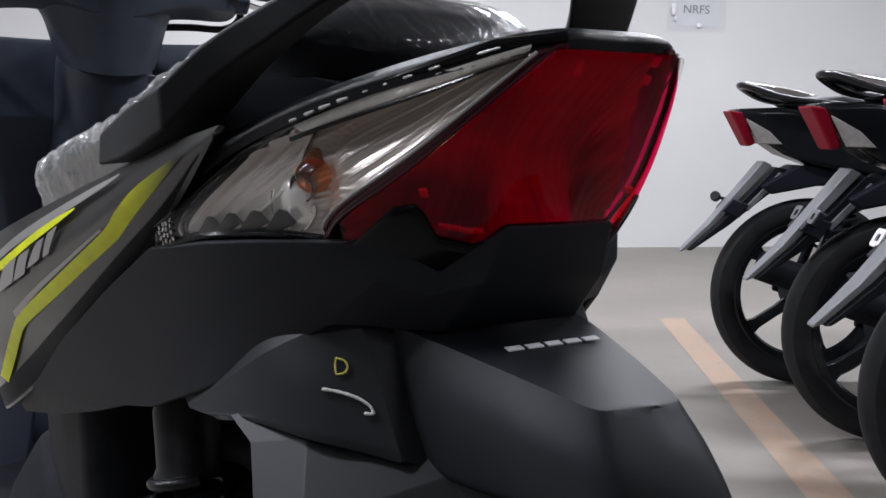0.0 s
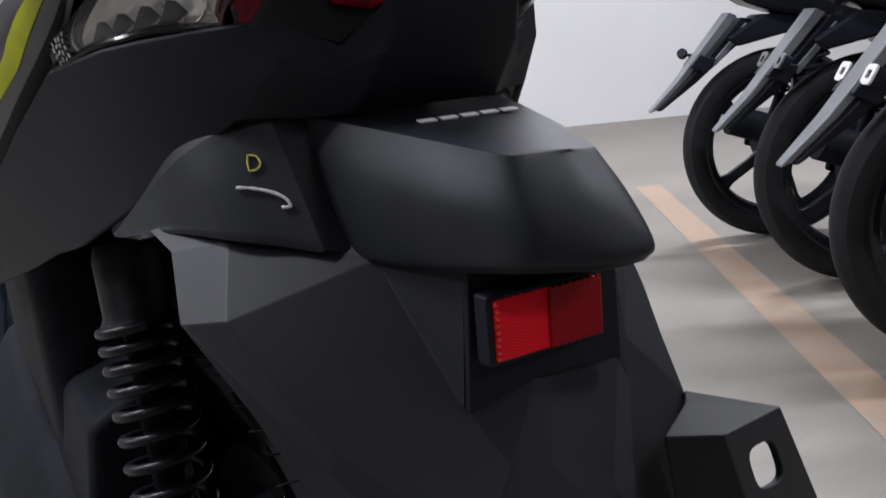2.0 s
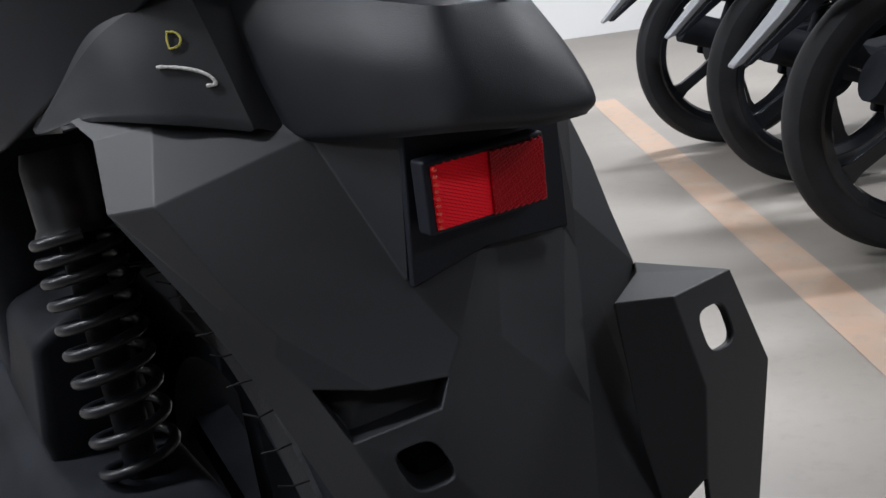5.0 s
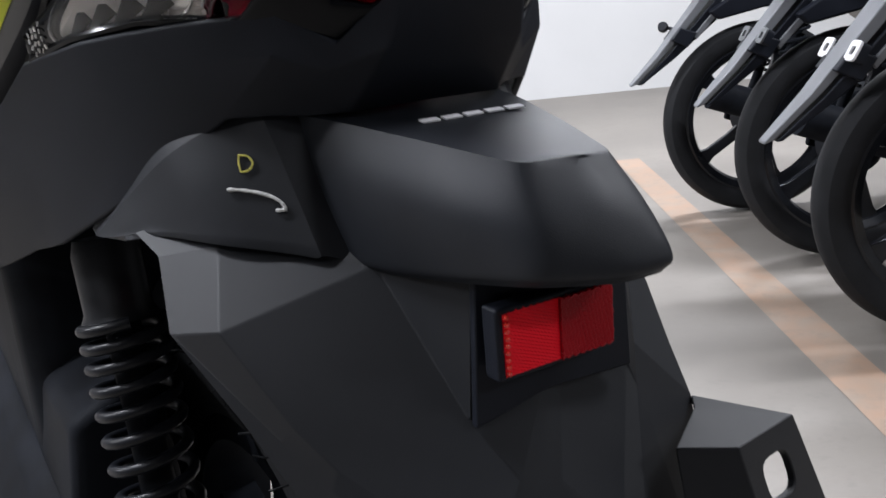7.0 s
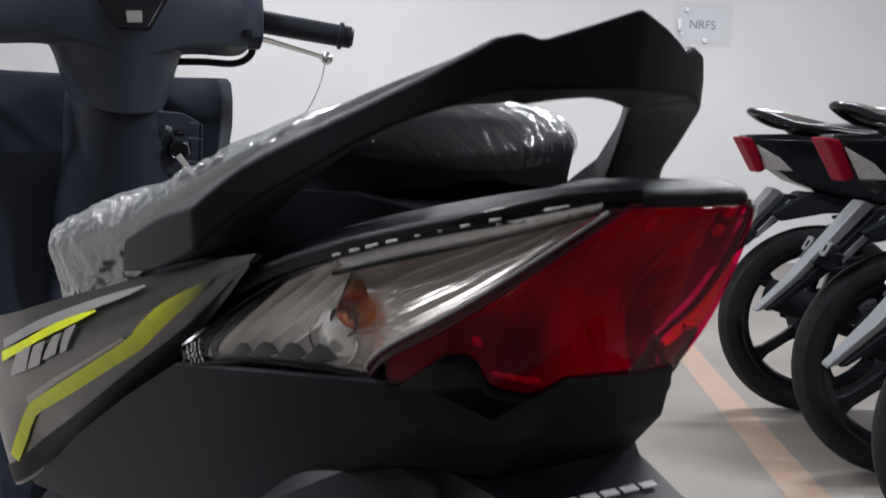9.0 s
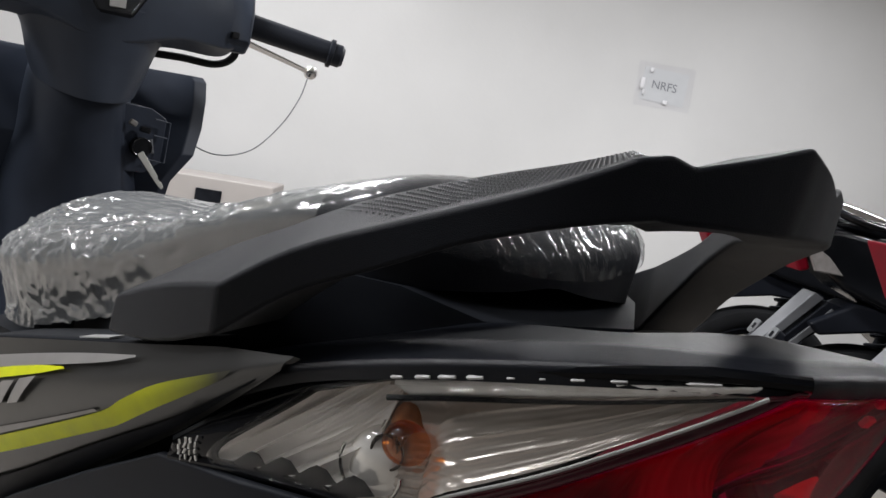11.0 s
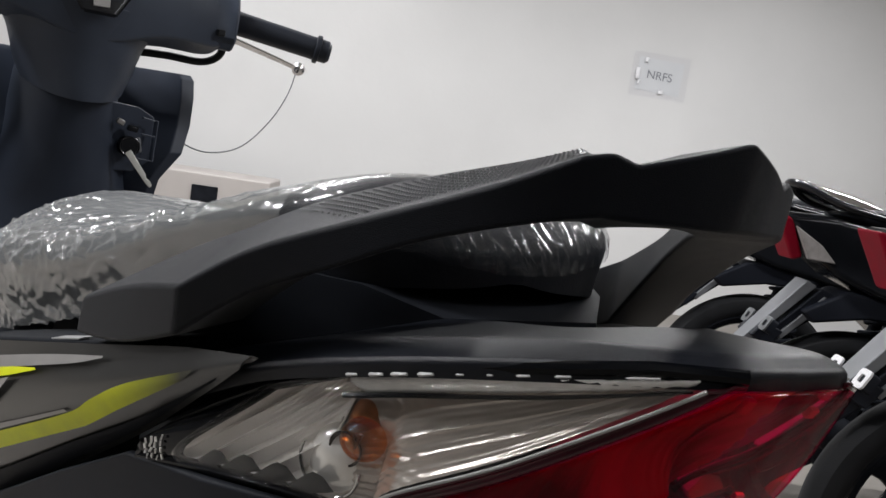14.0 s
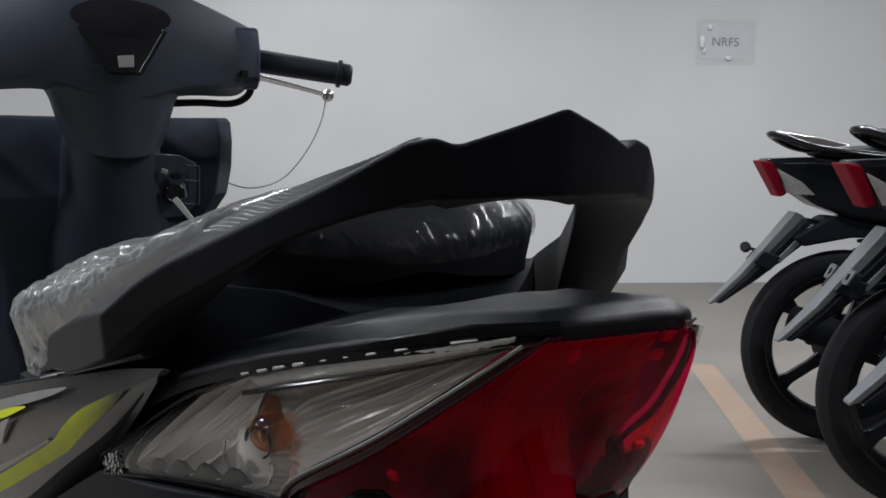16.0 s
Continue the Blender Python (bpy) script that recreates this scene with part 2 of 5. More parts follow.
FLOORM = material("stained_floor", (0.208, 0.190, 0.168), 0.5, grain=0.15, grain_scale=60, vary=0.16, vary_scale=2.2, bump=0.1)


def add_stains(m, scale, stretch, amount, dark):
    """Dark smears and specks over a floor material, at a second scale."""
    nt = m.node_tree
    b = nt.nodes["Principled BSDF"]
    old = b.inputs["Base Color"].links[0].from_socket
    tc, mp, n, mr, mx = (nt.nodes.new(k) for k in ("ShaderNodeTexCoord", "ShaderNodeMapping", "ShaderNodeTexNoise", "ShaderNodeMapRange", "ShaderNodeMix"))
    mp.inputs["Scale"].default_value = stretch
    mp.inputs["Rotation"].default_value = (0, 0, 0.5)
    n.inputs["Scale"].default_value, n.inputs["Detail"].default_value, n.inputs["Roughness"].default_value = scale, 8, 0.65
    mr.inputs["From Min"].default_value, mr.inputs["From Max"].default_value, mr.inputs["To Max"].default_value = 0.52, 0.72, amount
    mx.data_type = "RGBA"
    mx.inputs["B"].default_value = (*dark, 1)
    nt.links.new(tc.outputs["Object"], mp.inputs["Vector"])
    nt.links.new(mp.outputs[0], n.inputs["Vector"])
    nt.links.new(n.outputs["Fac"], mr.inputs["Value"])
    nt.links.new(mr.outputs[0], mx.inputs["Factor"])
    nt.links.new(old, mx.inputs["A"])
    nt.links.new(mx.outputs["Result"], b.inputs["Base Color"])


add_stains(FLOORM, 6.0, (1.0, 1.5, 1.0), 0.5, (0.19, 0.17, 0.15))
add_stains(FLOORM, 34.0, (1.0, 1.3, 1.0), 0.5, (0.17, 0.155, 0.14))
slab("floor", (20, 16, 0.2), pose(-2.4, 0, -0.1), FLOORM, "beige-grey stained concrete parking floor", "floor")
slab("ceiling", (20, 16, 0.2), pose(-2.4, 0, CEILING + 0.1), CONCRETE, "pale concrete garage ceiling", "ceiling")
slab("wall_north", (20, 0.2, CEILING), WALL_M @ pose(-4, 0.1, CEILING / 2), WALLM, "plain white painted garage wall", "wall")
slab("wall_south", (20, 0.2, CEILING), pose(-2.4, -5, CEILING / 2), GREYWALL, "unseen grey wall that closes the room and dims the fill light", "wall")
slab("wall_west", (0.2, 12.6, CEILING), pose(-8.0, 0.2, CEILING / 2), GREYWALL, "unseen grey wall that closes the room and dims the fill light", "wall")
slab("wall_east", (0.2, 11.6, CEILING), pose(7.0, 0.6, CEILING / 2), WALLM, "plain white painted garage wall", "wall")

# ---- the scooter ----
SCOOTER = pose(0.0633, 0.3326, 0, 0, 0, 28.7)
scooter = thing("scooter", "dark grey scooter with lime decals, its seat wrapped in clear plastic", "scooter", m=SCOOTER)

# lamp surface: stations from the front corner to the middle of the tail
LOW = [(-0.127, 0.197, 0.703), (-0.110, 0.150, 0.713), (-0.080, 0.102, 0.715), (-0.052, 0.076, 0.702), (-0.028, 0.058, 0.700), (0, 0.052, 0.700)]
TOP = [(-0.119, 0.180, 0.722), (-0.101, 0.138, 0.749), (-0.083, 0.090, 0.765), (-0.056, 0.037, 0.779), (-0.031, 0.002, 0.788), (0, -0.003, 0.789)]
N = 60
LOWS, TOPS = spline(LOW, N + 1), spline(TOP, N + 1)


def lamp_point(s, v, inset=0.0):
    s = min(max(s, 0), 1) * N
    i = min(int(s), N - 1)
    lo, hi = LOWS[i].lerp(LOWS[i + 1], s - i), TOPS[i].lerp(TOPS[i + 1], s - i)
    along = (LOWS[i + 1] - LOWS[i] + TOPS[i + 1] - TOPS[i]).normalized()
    out = along.cross(hi - lo).normalized()
    if out.x > 0.3 or out.y > 0.5:
        out = -out
    return lo.lerp(hi, v) + out * (0.006 * math.sin(math.pi * v) - inset)


def seam(s):
    """Lower edge of the clear lens."""
    return min(max((s - 0.42) / 0.37, 0), 1) ** 0.53


def red_top(s):
    """Upper edge of the red lens; a dark band lies between the two."""
    return min(max((s - 0.437) / 0.395, 0), 1) ** 0.60


FOOT = [(0.44, 0.0), (0.50, 0.10), (0.545, 0.28), (0.575, 0.385), (0.62, 0.41), (0.645, 0.36), (0.685, 0.235), (0.78, 0.19), (0.83, 0.25), (1.01, 0.25)]


def foot(s):
    """Top of the black foot that the red lens stands on."""
    for (a, b), (c, d) in zip(FOOT, FOOT[1:]):
        if s <= c:
            return b + (d - b) * max(0, s - a) / (c - a)
    return 0.25


NOSE = [(0.0, 0.118), (0.06, 0.107), (0.15, 0.101), (0.25, 0.104), (0.35, 0.115), (0.66, 0.168), (1.0, 0.218)]


def nose(v):
    """Where the clear lens begins, behind the black corner."""
    for (a, b), (c, d) in zip(NOSE, NOSE[1:]):
        if v <= c:
            return b + (d - b) * (v - a) / (c - a)
    return NOSE[-1][1]


lamp = part("tail_lamp", bmesh.new(), BLACK, scooter, "red tail lamp with clear indicator lenses at the sides")


def wide(s, v, inset):
    """A place on the red part, s from the left seam through the middle to the right."""
    return lamp_point(s, v, inset) if s <= 1 else flip(lamp_point(2 - s, v, inset))


bm = bmesh.new()
rows = []
for k in range(161):
    s = 0.47 + 1.06 * k / 160
    q = min(s, 2 - s)
    a, b = foot(q), max(red_top(q), foot(q) + 0.004)
    rows.append([wide(s, a + (b - a) * j / 20 * 0.99, 0.0) for j in range(21)])
skin(bm, rows)
solid(part("red_lens", bm, RED, lamp, "deep red tail lamp lens"), 0.0018)
SHELF = spline([(0.20, 0.005, 0), (0.24, 0.013, 0), (0.28, 0.021, 0), (0.33, 0.028, 0), (0.42, 0.032, 0), (0.55, 0.030, 0), (0.70, 0.023, 0), (0.85, 0.014, 0), (1.0, 0.004, 0)], 33)
rows = []
for k in range(241):
    s = 0.45 + 1.10 * k / 240
    q = min(s, 2 - s)
    b = red_top(q)
    deep = 0.004 + 0.022 * min(1, max(0, (q - 0.46) / 0.22))
    w = min(1, max(0, (q - 0.68) / 0.26))
    w = w * w * (3 - 2 * w)
    row = []
    for j, p in enumerate(SHELF):
        v = b * j / 32
        plain = 0.003 + deep * math.sin(math.pi * min(1, 0.12 + 0.76 * j / 32)) + 0.0008 * abs(math.sin(q * 40 + j * 0.11))
        row.append(wide(s, v + (p.x - v) * w, plain + (p.y - plain) * w + 0.0004 * math.sin(q * 170 - j * 0.25)))
    rows.append(row)
for name, mat, span, label in (("red_bowl", REDBOWL, rows[:85], "dark ribbed bowl behind the red lens"), ("reflector_shelf", SHELFM, rows[84:157], "pale curved reflector behind the red lens"), ("red_bowl", REDBOWL, rows[156:], "dark ribbed bowl behind the red lens")):
    bm = bmesh.new()
    skin(bm, span)
    part(name, bm, mat, lamp, label)
for s0, v0, w, h in ((0.692, 0.262, 0.005, 0.0022), (0.722, 0.252, 0.005, 0.0020), (0.752, 0.238, 0.006, 0.0022), (0.782, 0.232, 0.0055, 0.0022), (0.628, 0.445, 0.0035, 0.004), (0.905, 0.915, 0.0035, 0.006), (1.132, 0.95, 0.004, 0.005), (1.118, 0.88, 0.004, 0.004), (1.30, 0.42, 0.005, 0.003)):
    bm = bmesh.new()
    c = wide(s0, v0, 0.0035)
    block(bm, (w, 0.002, h), Matrix.Translation(c) @ pose(0, 0, 0, 35, 5, -58 + 58 * min(1, max(0, (s0 - 0.75) / 0.2))))
    rounded(part("lens_stud", bm, STRIP, lamp, "bright moulded stud under the red lens"), 0.0005)
for side in (1, -1):
    def put(p):
        return Vector((p.x * side, p.y, p.z))
    bm = bmesh.new()
    rows = []
    for k in range(61):
        row = []
        for j in range(15):
            v = j / 14
            s = nose(v) + (0.79 - nose(v)) * k / 60
            a = seam(s)
            row.append(put(lamp_point(s, a + (1 - a) * (0.015 + 0.965 * v), 0.0)))
        rows.append(row)
    skin(bm, rows)
    solid(part("clear_lens", bm, CLEAR, lamp, "clear indicator lens"), 0.0018)
    # gloss black corner in front of it
    bm = bmesh.new()
    skin(bm, [[put(lamp_point(nose(j / 10) * 1.03 * k / 12, j / 10, 0.0005)) for j in range(11)] for k in range(13)])
    solid(part("lamp_corner", bm, LACQ, lamp, "gloss black corner of the lamp"), 0.002)
    # bright fluted bowl in front of the bulb
    bm = bmesh.new()
    rows = []
    for k in range(61):
        r = -2 + k / 10
        f = r % 1
        flute = 0.0048 * (f / 0.6 if f < 0.6 else (1 - f) / 0.4) + 0.0005 * (k % 2)
        row = []
        for j in range(41):
            v = j / 40
            s = min(max(0.128 + 0.056 * r + 0.20 * v, nose(v) + 0.003), 0.343)
            q = (s - nose(v)) / (0.343 - nose(v))
            up = v ** 0.8 if v < 0.96 else 0.2
            row.append(put(lamp_point(s, v, 0.003 + 0.015 * q ** 0.5 * up + flute * min(1, q * 8) * min(1, (1.02 - q) * 8))))
        rows.append(row)
    skin(bm, rows)
    part("fluted_bowl", bm, FLUTED, lamp, "bright fluted reflector")
    # smoky long bowl behind the bulb
    bm = bmesh.new()
    rows = []
    for k in range(151):
        s = 0.335 + 0.455 * k / 150
        a = seam(s)
        row = []
        for j in range(81):
            v = j / 80
            q = a + (1 - a) * v
            line = 0.0006 * abs(math.sin(v * 15 + 0.3 * math.sin(s * 9))) + 0.0002 * abs(math.sin(v * 47 + s * 3))
            near = max(0, 1 - abs(s - 0.43) / 0.07)
            line += 0.0011 * near * abs(math.sin((q - 0.9 * (s - 0.4)) * 62)) * max(0, min(1, (0.56 - q) / 0.08))
            line += 0.0007 * near * abs(math.sin(math.hypot(s - 0.33, 0.35 * (q - 0.5)) * 250)) * max(0, min(1, (q - 0.70) / 0.06))
            up = v ** 0.8 if v < 0.95 else 0.15
            row.append(put(lamp_point(s, q, 0.003 + (0.003 + 0.014 * (1 - k / 150) ** 0.6) * up + line)))
        rows.append(row)
    skin(bm, rows)
    part("smoky_bowl", bm, SMOKED, lamp, "smoky silver reflector with fine lines")
    # dark pointed patches over the feet of the flutes
    for k in range(4):
        s0 = 0.146 + 0.053 * k
        bm = bmesh.new()
        skin(bm, [[put(lamp_point(s0 - 0.018 + 0.036 * i / 4 + (0.020 + 0.026 * i / 4) * j / 6, -0.01 + (0.03 + 0.27 * (1 - abs(i - 2.4) / 2.4)) * j / 6, 0.0019)) for i in range(5)] for j in range(7)])
        solid(part("flute_foot_patch", bm, LACQ, lamp, "dark pointed patch over the foot of a flute"), 0.0006)
    # bright strip along the top edge
    bm = bmesh.new()
    skin(bm, [[put(lamp_point(0.352 + 0.42 * k / 40, (1.015 + 0.005 * k / 40) - (0.120 - 0.095 * k / 40) * (j / 4) * min(1, 0.3 + k / 4), 0.0010 + 0.0014 * j / 4 + 0.0005 * abs(math.sin(k * 1.3)))) for j in range(5)] for k in range(41)])
    solid(part("top_strip", bm, STRIP, lamp, "bright strip under the lens"), 0.0006)
    bm = bmesh.new()
    tube(bm, [put(lamp_point(0.352 + 0.42 * k / 40, 0.888 + 0.095 * (k / 40), 0.0012)) for k in range(41)], [0.0011 - 0.0006 * k / 40 for k in range(41)], 6)
    part("groove", bm, LACQ, lamp, "dark groove below the bright strip")
    # dark band between the lenses, its bright edge, the black foot and the rim
    bm = bmesh.new()
    rows = []
    for k in range(61):
        s = 0.425 + 0.43 * k / 60
        a, b = max(red_top(s), foot(s) if s > 0.47 else 0), seam(s)
        rows.append([put(lamp_point(s, a + (max(b, a + 0.002) - a) * j / 5, 0.0004 + 0.0016 * math.sin(math.pi * j / 5))) for j in range(6)])
    skin(bm, rows)
    solid(part("lens_band", bm, BANDM, lamp, "dark smoky band between the clear and the red lens"), 0.0012)
    bm = bmesh.new()
    tube(bm, [put(lamp_point(0.425 + 0.362 * k / 40, seam(0.425 + 0.362 * k / 40), -0.0002)) for k in range(41)], 0.0006, 6)
    part("lens_seam", bm, SILVERPL2, lamp, "pale edge of the clear lens")
    bm = bmesh.new()
    skin(bm, [[put(lamp_point(0.44 + 0.41 * k / 60, -0.03 + (foot(0.44 + 0.41 * k / 60) + 0.035) * j / 5, -0.0006)) for j in range(6)] for k in range(61)])
    solid(part("lamp_foot", bm, LACQ, lamp, "black foot under the red lens"), 0.002)
    bm = bmesh.new()
    tube(bm, [put(lamp_point(s, v, 0.001)) for s, v in [(0.44, 0), (0.3, 0), (0.15, 0), (0.0, 0), (-0.0, 0.5), (0.0, 1.0), (0.1, 1.0), (0.2, 1), (0.3, 1.03), (0.35, 1.06), (0.5, 1.065), (0.7, 1.06), (0.85, 1.03)][:13 if side > 0 else 9]], 0.0022, 8)
    part("lamp_rim", bm, LACQ, lamp)
    for s0, s1, w in ((0.350, 0.368, 0.0007), (0.385, 0.405, 0.0008), (0.415, 0.436, 0.0008), (0.448, 0.466, 0.0008), (0.490, 0.498, 0.0004), (0.522, 0.528, 0.0004), (0.552, 0.566, 0.0005), (0.592, 0.610, 0.0005), (0.672, 0.712, 0.0005))[:9 if side > 0 else 4]:
        bm = bmesh.new()
        a, b = put(lamp_point(s0, 1.055, -0.0030)), put(lamp_point(s1, 1.055, -0.0030))
        tube(bm, [a, a.lerp(b, 0.15), b], [w * 0.3, w, w * 0.7], 6)
        part("rim_tooth", bm, SILVERPL2, lamp, "small bright moulded tooth on the lamp rim")
    # bulb, socket and silver cup
    c = put(lamp_point(0.378, 0.47, 0.012))
    ax = (put(lamp_point(0.378, 0.47, 0)) - c).normalized()
    m = Matrix.Translation(c) @ ax.to_track_quat("X", "Z").to_matrix().to_4x4()
    bm = bmesh.new()
    bmesh.ops.create_uvsphere(bm, u_segments=20, v_segments=14, radius=0.0072, matrix=m @ Matrix.Translation((0.001, 0.002 * side, 0.002)) @ Matrix.Diagonal((1, 1.2, 1.05, 1)))
    bulb = part("bulb", bm, AMBERGLASS, lamp, "amber glass indicator bulb")
    bm = bmesh.new()
    tube(bm, [m @ Vector((0.002, -0.002, 0.004)), m @ Vector((0.003, 0, -0.001)), m @ Vector((0.002, 0.002, 0.004))], 0.0007, 6)
    part("filament", bm, STEEL, bulb, "thin wire filament")
    bm = bmesh.new()
    turned(bm, [(0.0048, -0.002), (0.0062, 0.0), (0.0066, 0.0012), (0.0058, 0.0012), (0.0048, -0.002)], m @ Matrix.Translation((0.0010, -0.0045 * side, -0.0030)), 28)
    part("bulb_socket", bm, BRASS, lamp, "dark ring round the bulb")
    bm = bmesh.new()
    bmesh.ops.create_uvsphere(bm, u_segments=28, v_segments=16, radius=0.0125, matrix=m @ Matrix.Translation((-0.0050, -0.0095 * side, -0.0120)) @ Matrix.Diagonal((0.7, 1.05, 1.2, 1)))
    part("silver_dome", bm, REFLECTOR, lamp, "bright silver dome below the bulb")
    bm = bmesh.new()
    tube(bm, [m @ Vector((0.0022, -0.0105 * side + 0.0122 * math.cos(a), -0.0105 + 0.0122 * math.sin(a))) for a in (math.radians(150 + 210 * k / 24) for k in range(25))], 0.0007, 8)
    part("dome_rim", bm, CHROME, lamp, "bright rim of the silver dome")
    bm = bmesh.new()
    tube(bm, [m @ Vector((-0.002, 0.001 * side, 0.003)), m @ Vector((-0.007, 0, 0.0045)), m @ Vector((-0.014, -0.002 * side, 0.006))], [0.0070, 0.0082, 0.0085], 20)
    part("bulb_collar", bm, COLLAR, lamp, "brown bulb collar")
    # sparkles of the gloss corner, added as tiny bright chips on its surface
    for k in range(16):
        bm = bmesh.new()
        c = put(lamp_point(0.022 + 0.013 * (k % 4) + 0.004 * (k // 4), 0.40 - 0.13 * (k // 4) + 0.03 * (k % 2), -0.0008))
        block(bm, (0.0006, 0.0008, 0.0020), Matrix.Translation(c) @ pose(0, 0, 0, 8 * (k % 5) - 16, 12 * (k % 3) - 12, 50 * k))
        part("corner_sparkle", bm, REFLECTOR, lamp, "small bright chip standing in for a sparkle on the lamp corner", smooth=False)

# black core under the panels
bm = bmesh.new()
core = []
for y, w, lo, hi in [(0.105, 0.030, 0.70, 0.772), (0.14, 0.050, 0.68, 0.772), (0.18, 0.078, 0.67, 0.764), (0.24, 0.110, 0.63, 0.752), (0.40, 0.140, 0.59, 0.70), (0.60, 0.15, 0.56, 0.67), (0.70, 0.10, 0.5, 0.64)]:
    core.append([Vector((-w, y, hi - 0.01)), Vector((-w * 0.8, y, hi)), Vector((w * 0.8, y, hi)), Vector((w, y, hi - 0.01)), Vector((w * 0.9, y, lo)), Vector((-w * 0.9, y, lo))])
skin(bm, core, ring=True, cap=True)
part("frame_core", bm, DARK, scooter, "black inner body under the panels")

# tail top cover
SKIRT = [(-0.118, 0.176, 0.7310), (-0.103, 0.139, 0.7500), (-0.085, 0.090, 0.7660), (-0.056, 0.038, 0.7795), (-0.029, 0.003, 0.7875), (0, -0.001, 0.7880)]
EDGE = [(-0.119, 0.176, 0.7400), (-0.104, 0.139, 0.7560), (-0.086, 0.090, 0.7720), (-0.056, 0.037, 0.7860), (-0.0275, 0.002, 0.7930), (0, -0.001, 0.7935)]
BROW = [(-0.112, 0.182, 0.7480), (-0.097, 0.148, 0.7620), (-0.074, 0.096, 0.7780), (-0.047, 0.046, 0.7905), (-0.0255, 0.010, 0.7960), (0, 0.006, 0.7968)]
DECK = [(-0.060, 0.200, 0.7500), (-0.050, 0.165, 0.7630), (-0.040, 0.120, 0.7790), (-0.022, 0.075, 0.7875), (-0.012, 0.045, 0.7952), (0, 0.040, 0.7958)]
bm = bmesh.new()
for f in (Vector, flip):
    rows = [[f(p) for p in spline(r, 36)] for r in (SKIRT, EDGE, BROW, DECK)]
    skin(bm, rows)
bmesh.ops.remove_doubles(bm, verts=bm.verts, dist=0.0004)
cover = rounded(part("tail_cover", bm, COVERM, scooter, "matt black tail cover over the lamp", angle=28), 0.0022, 3, 18)

# painted side panels
PTOP = [(-0.1105, 0.128, 0.7620), (-0.122, 0.170, 0.7540), (-0.136, 0.218, 0.742), (-0.168, 0.344, 0.711), (-0.184, 0.41, 0.694), (-0.196, 0.50, 0.675), (-0.19, 0.62, 0.655)]
PMID = [(-0.1125, 0.132, 0.7585), (-0.128, 0.180, 0.735), (-0.146, 0.240, 0.709), (-0.170, 0.340, 0.668), (-0.184, 0.41, 0.640), (-0.196, 0.50, 0.607), (-0.193, 0.62, 0.585)]
PLOW = [(-0.1130, 0.135, 0.7560), (-0.121, 0.203, 0.712), (-0.131, 0.262, 0.677), (-0.148, 0.345, 0.627), (-0.160, 0.42, 0.589), (-0.184, 0.50, 0.545), (-0.18, 0.62, 0.52)]
for f in (Vector, flip):
    bm = bmesh.new()
    skin(bm, smooth_grid([[f(p) for p in r] for r in (PTOP, PMID, PLOW)], 40, 12))
    solid(part("side_panel", bm, PAINT, scooter, "dark grey metallic side panel with lime stripes"), 0.003, 0.0012, offset=0)


def panel_point(u, v, lift=0.0):
    """A place on the left side panel: u along it, v down it."""
    a, b, c = (spline(r, 61) for r in (PTOP, PMID, PLOW))
    i = min(max(u, 0), 1) * 60
    j = min(int(i), 59)
    p, q, r = (k[j].lerp(k[j + 1], i - j) for k in (a, b, c))
    w = p * (1 - v) * (1 - 2 * v) + q * 4 * v * (1 - v) + r * v * (2 * v - 1)
    return w + Vector((-0.9, -0.35, 0.1)).normalized() * (0.0018 + lift)


def decal_at(name, pairs, mat, label, lift=0.0009):
    """A strip between two lines of places (along, down) on the panel, on both sides."""
    n = 10 * len(pairs)
    hi = spline([(a, b, 0) for a, b, c, d in pairs], n)
    lo = spline([(c, d, 0) for a, b, c, d in pairs], n)
    for f in (Vector, flip):
        bm = bmesh.new()
        skin(bm, [[f(panel_point(a.x + (b.x - a.x) * k / 4, a.y + (b.y - a.y) * k / 4, lift)) for k in range(5)] for a, b in zip(hi, lo)])
        part(name, bm, mat, scooter, label)


decal_at("lime_stripe", [(0.095, 0.33, 0.095, 0.40), (0.117, 0.34, 0.117, 0.53), (0.227, 0.375, 0.227, 0.667), (0.283, 0.475, 0.277, 0.725), (0.317, 0.56, 0.31, 0.733), (0.413, 0.583, 0.413, 0.708), (0.613, 0.592, 0.603, 0.683), (0.673, 0.625, 0.667, 0.717), (0.74, 0.708, 0.723, 0.792), (0.80, 0.80, 0.78, 0.87)], LIME, "lime stripe decal that fades out at its tip")
decal_at("lime_accent", [(0.40, 0.167, 0.397, 0.183), (0.447, 0.158, 0.443, 0.217), (0.57, 0.192, 0.57, 0.25), (0.73, 0.208, 0.73, 0.267)], LIME, "thin lime accent decal")
decal_at("silver_stripe", [(0.32, 0.083, 0.317, 0.10), (0.39, 0.075, 0.363, 0.142), (0.513, 0.10, 0.487, 0.167), (0.72, 0.142, 0.717, 0.192)], SILV, "silver stripe decal")
decal_at("silver_line", [(0.33, 0.525, 0.323, 0.555), (0.41, 0.533, 0.407, 0.567), (0.493, 0.533, 0.493, 0.575), (0.643, 0.55, 0.643, 0.60)], SILV, "thin silver line decal")
for bar in ([(0.637, 0.242, 0.693, 0.375), (0.56, 0.25, 0.60, 0.392)], [(0.547, 0.258, 0.593, 0.392), (0.503, 0.258, 0.533, 0.40)], [(0.48, 0.25, 0.52, 0.383), (0.46, 0.25, 0.477, 0.383)], [(0.452, 0.24, 0.467, 0.392), (0.43, 0.225, 0.45, 0.392)]):
    decal_at("emblem_bar", bar, SILV, "plain silver emblem bar")

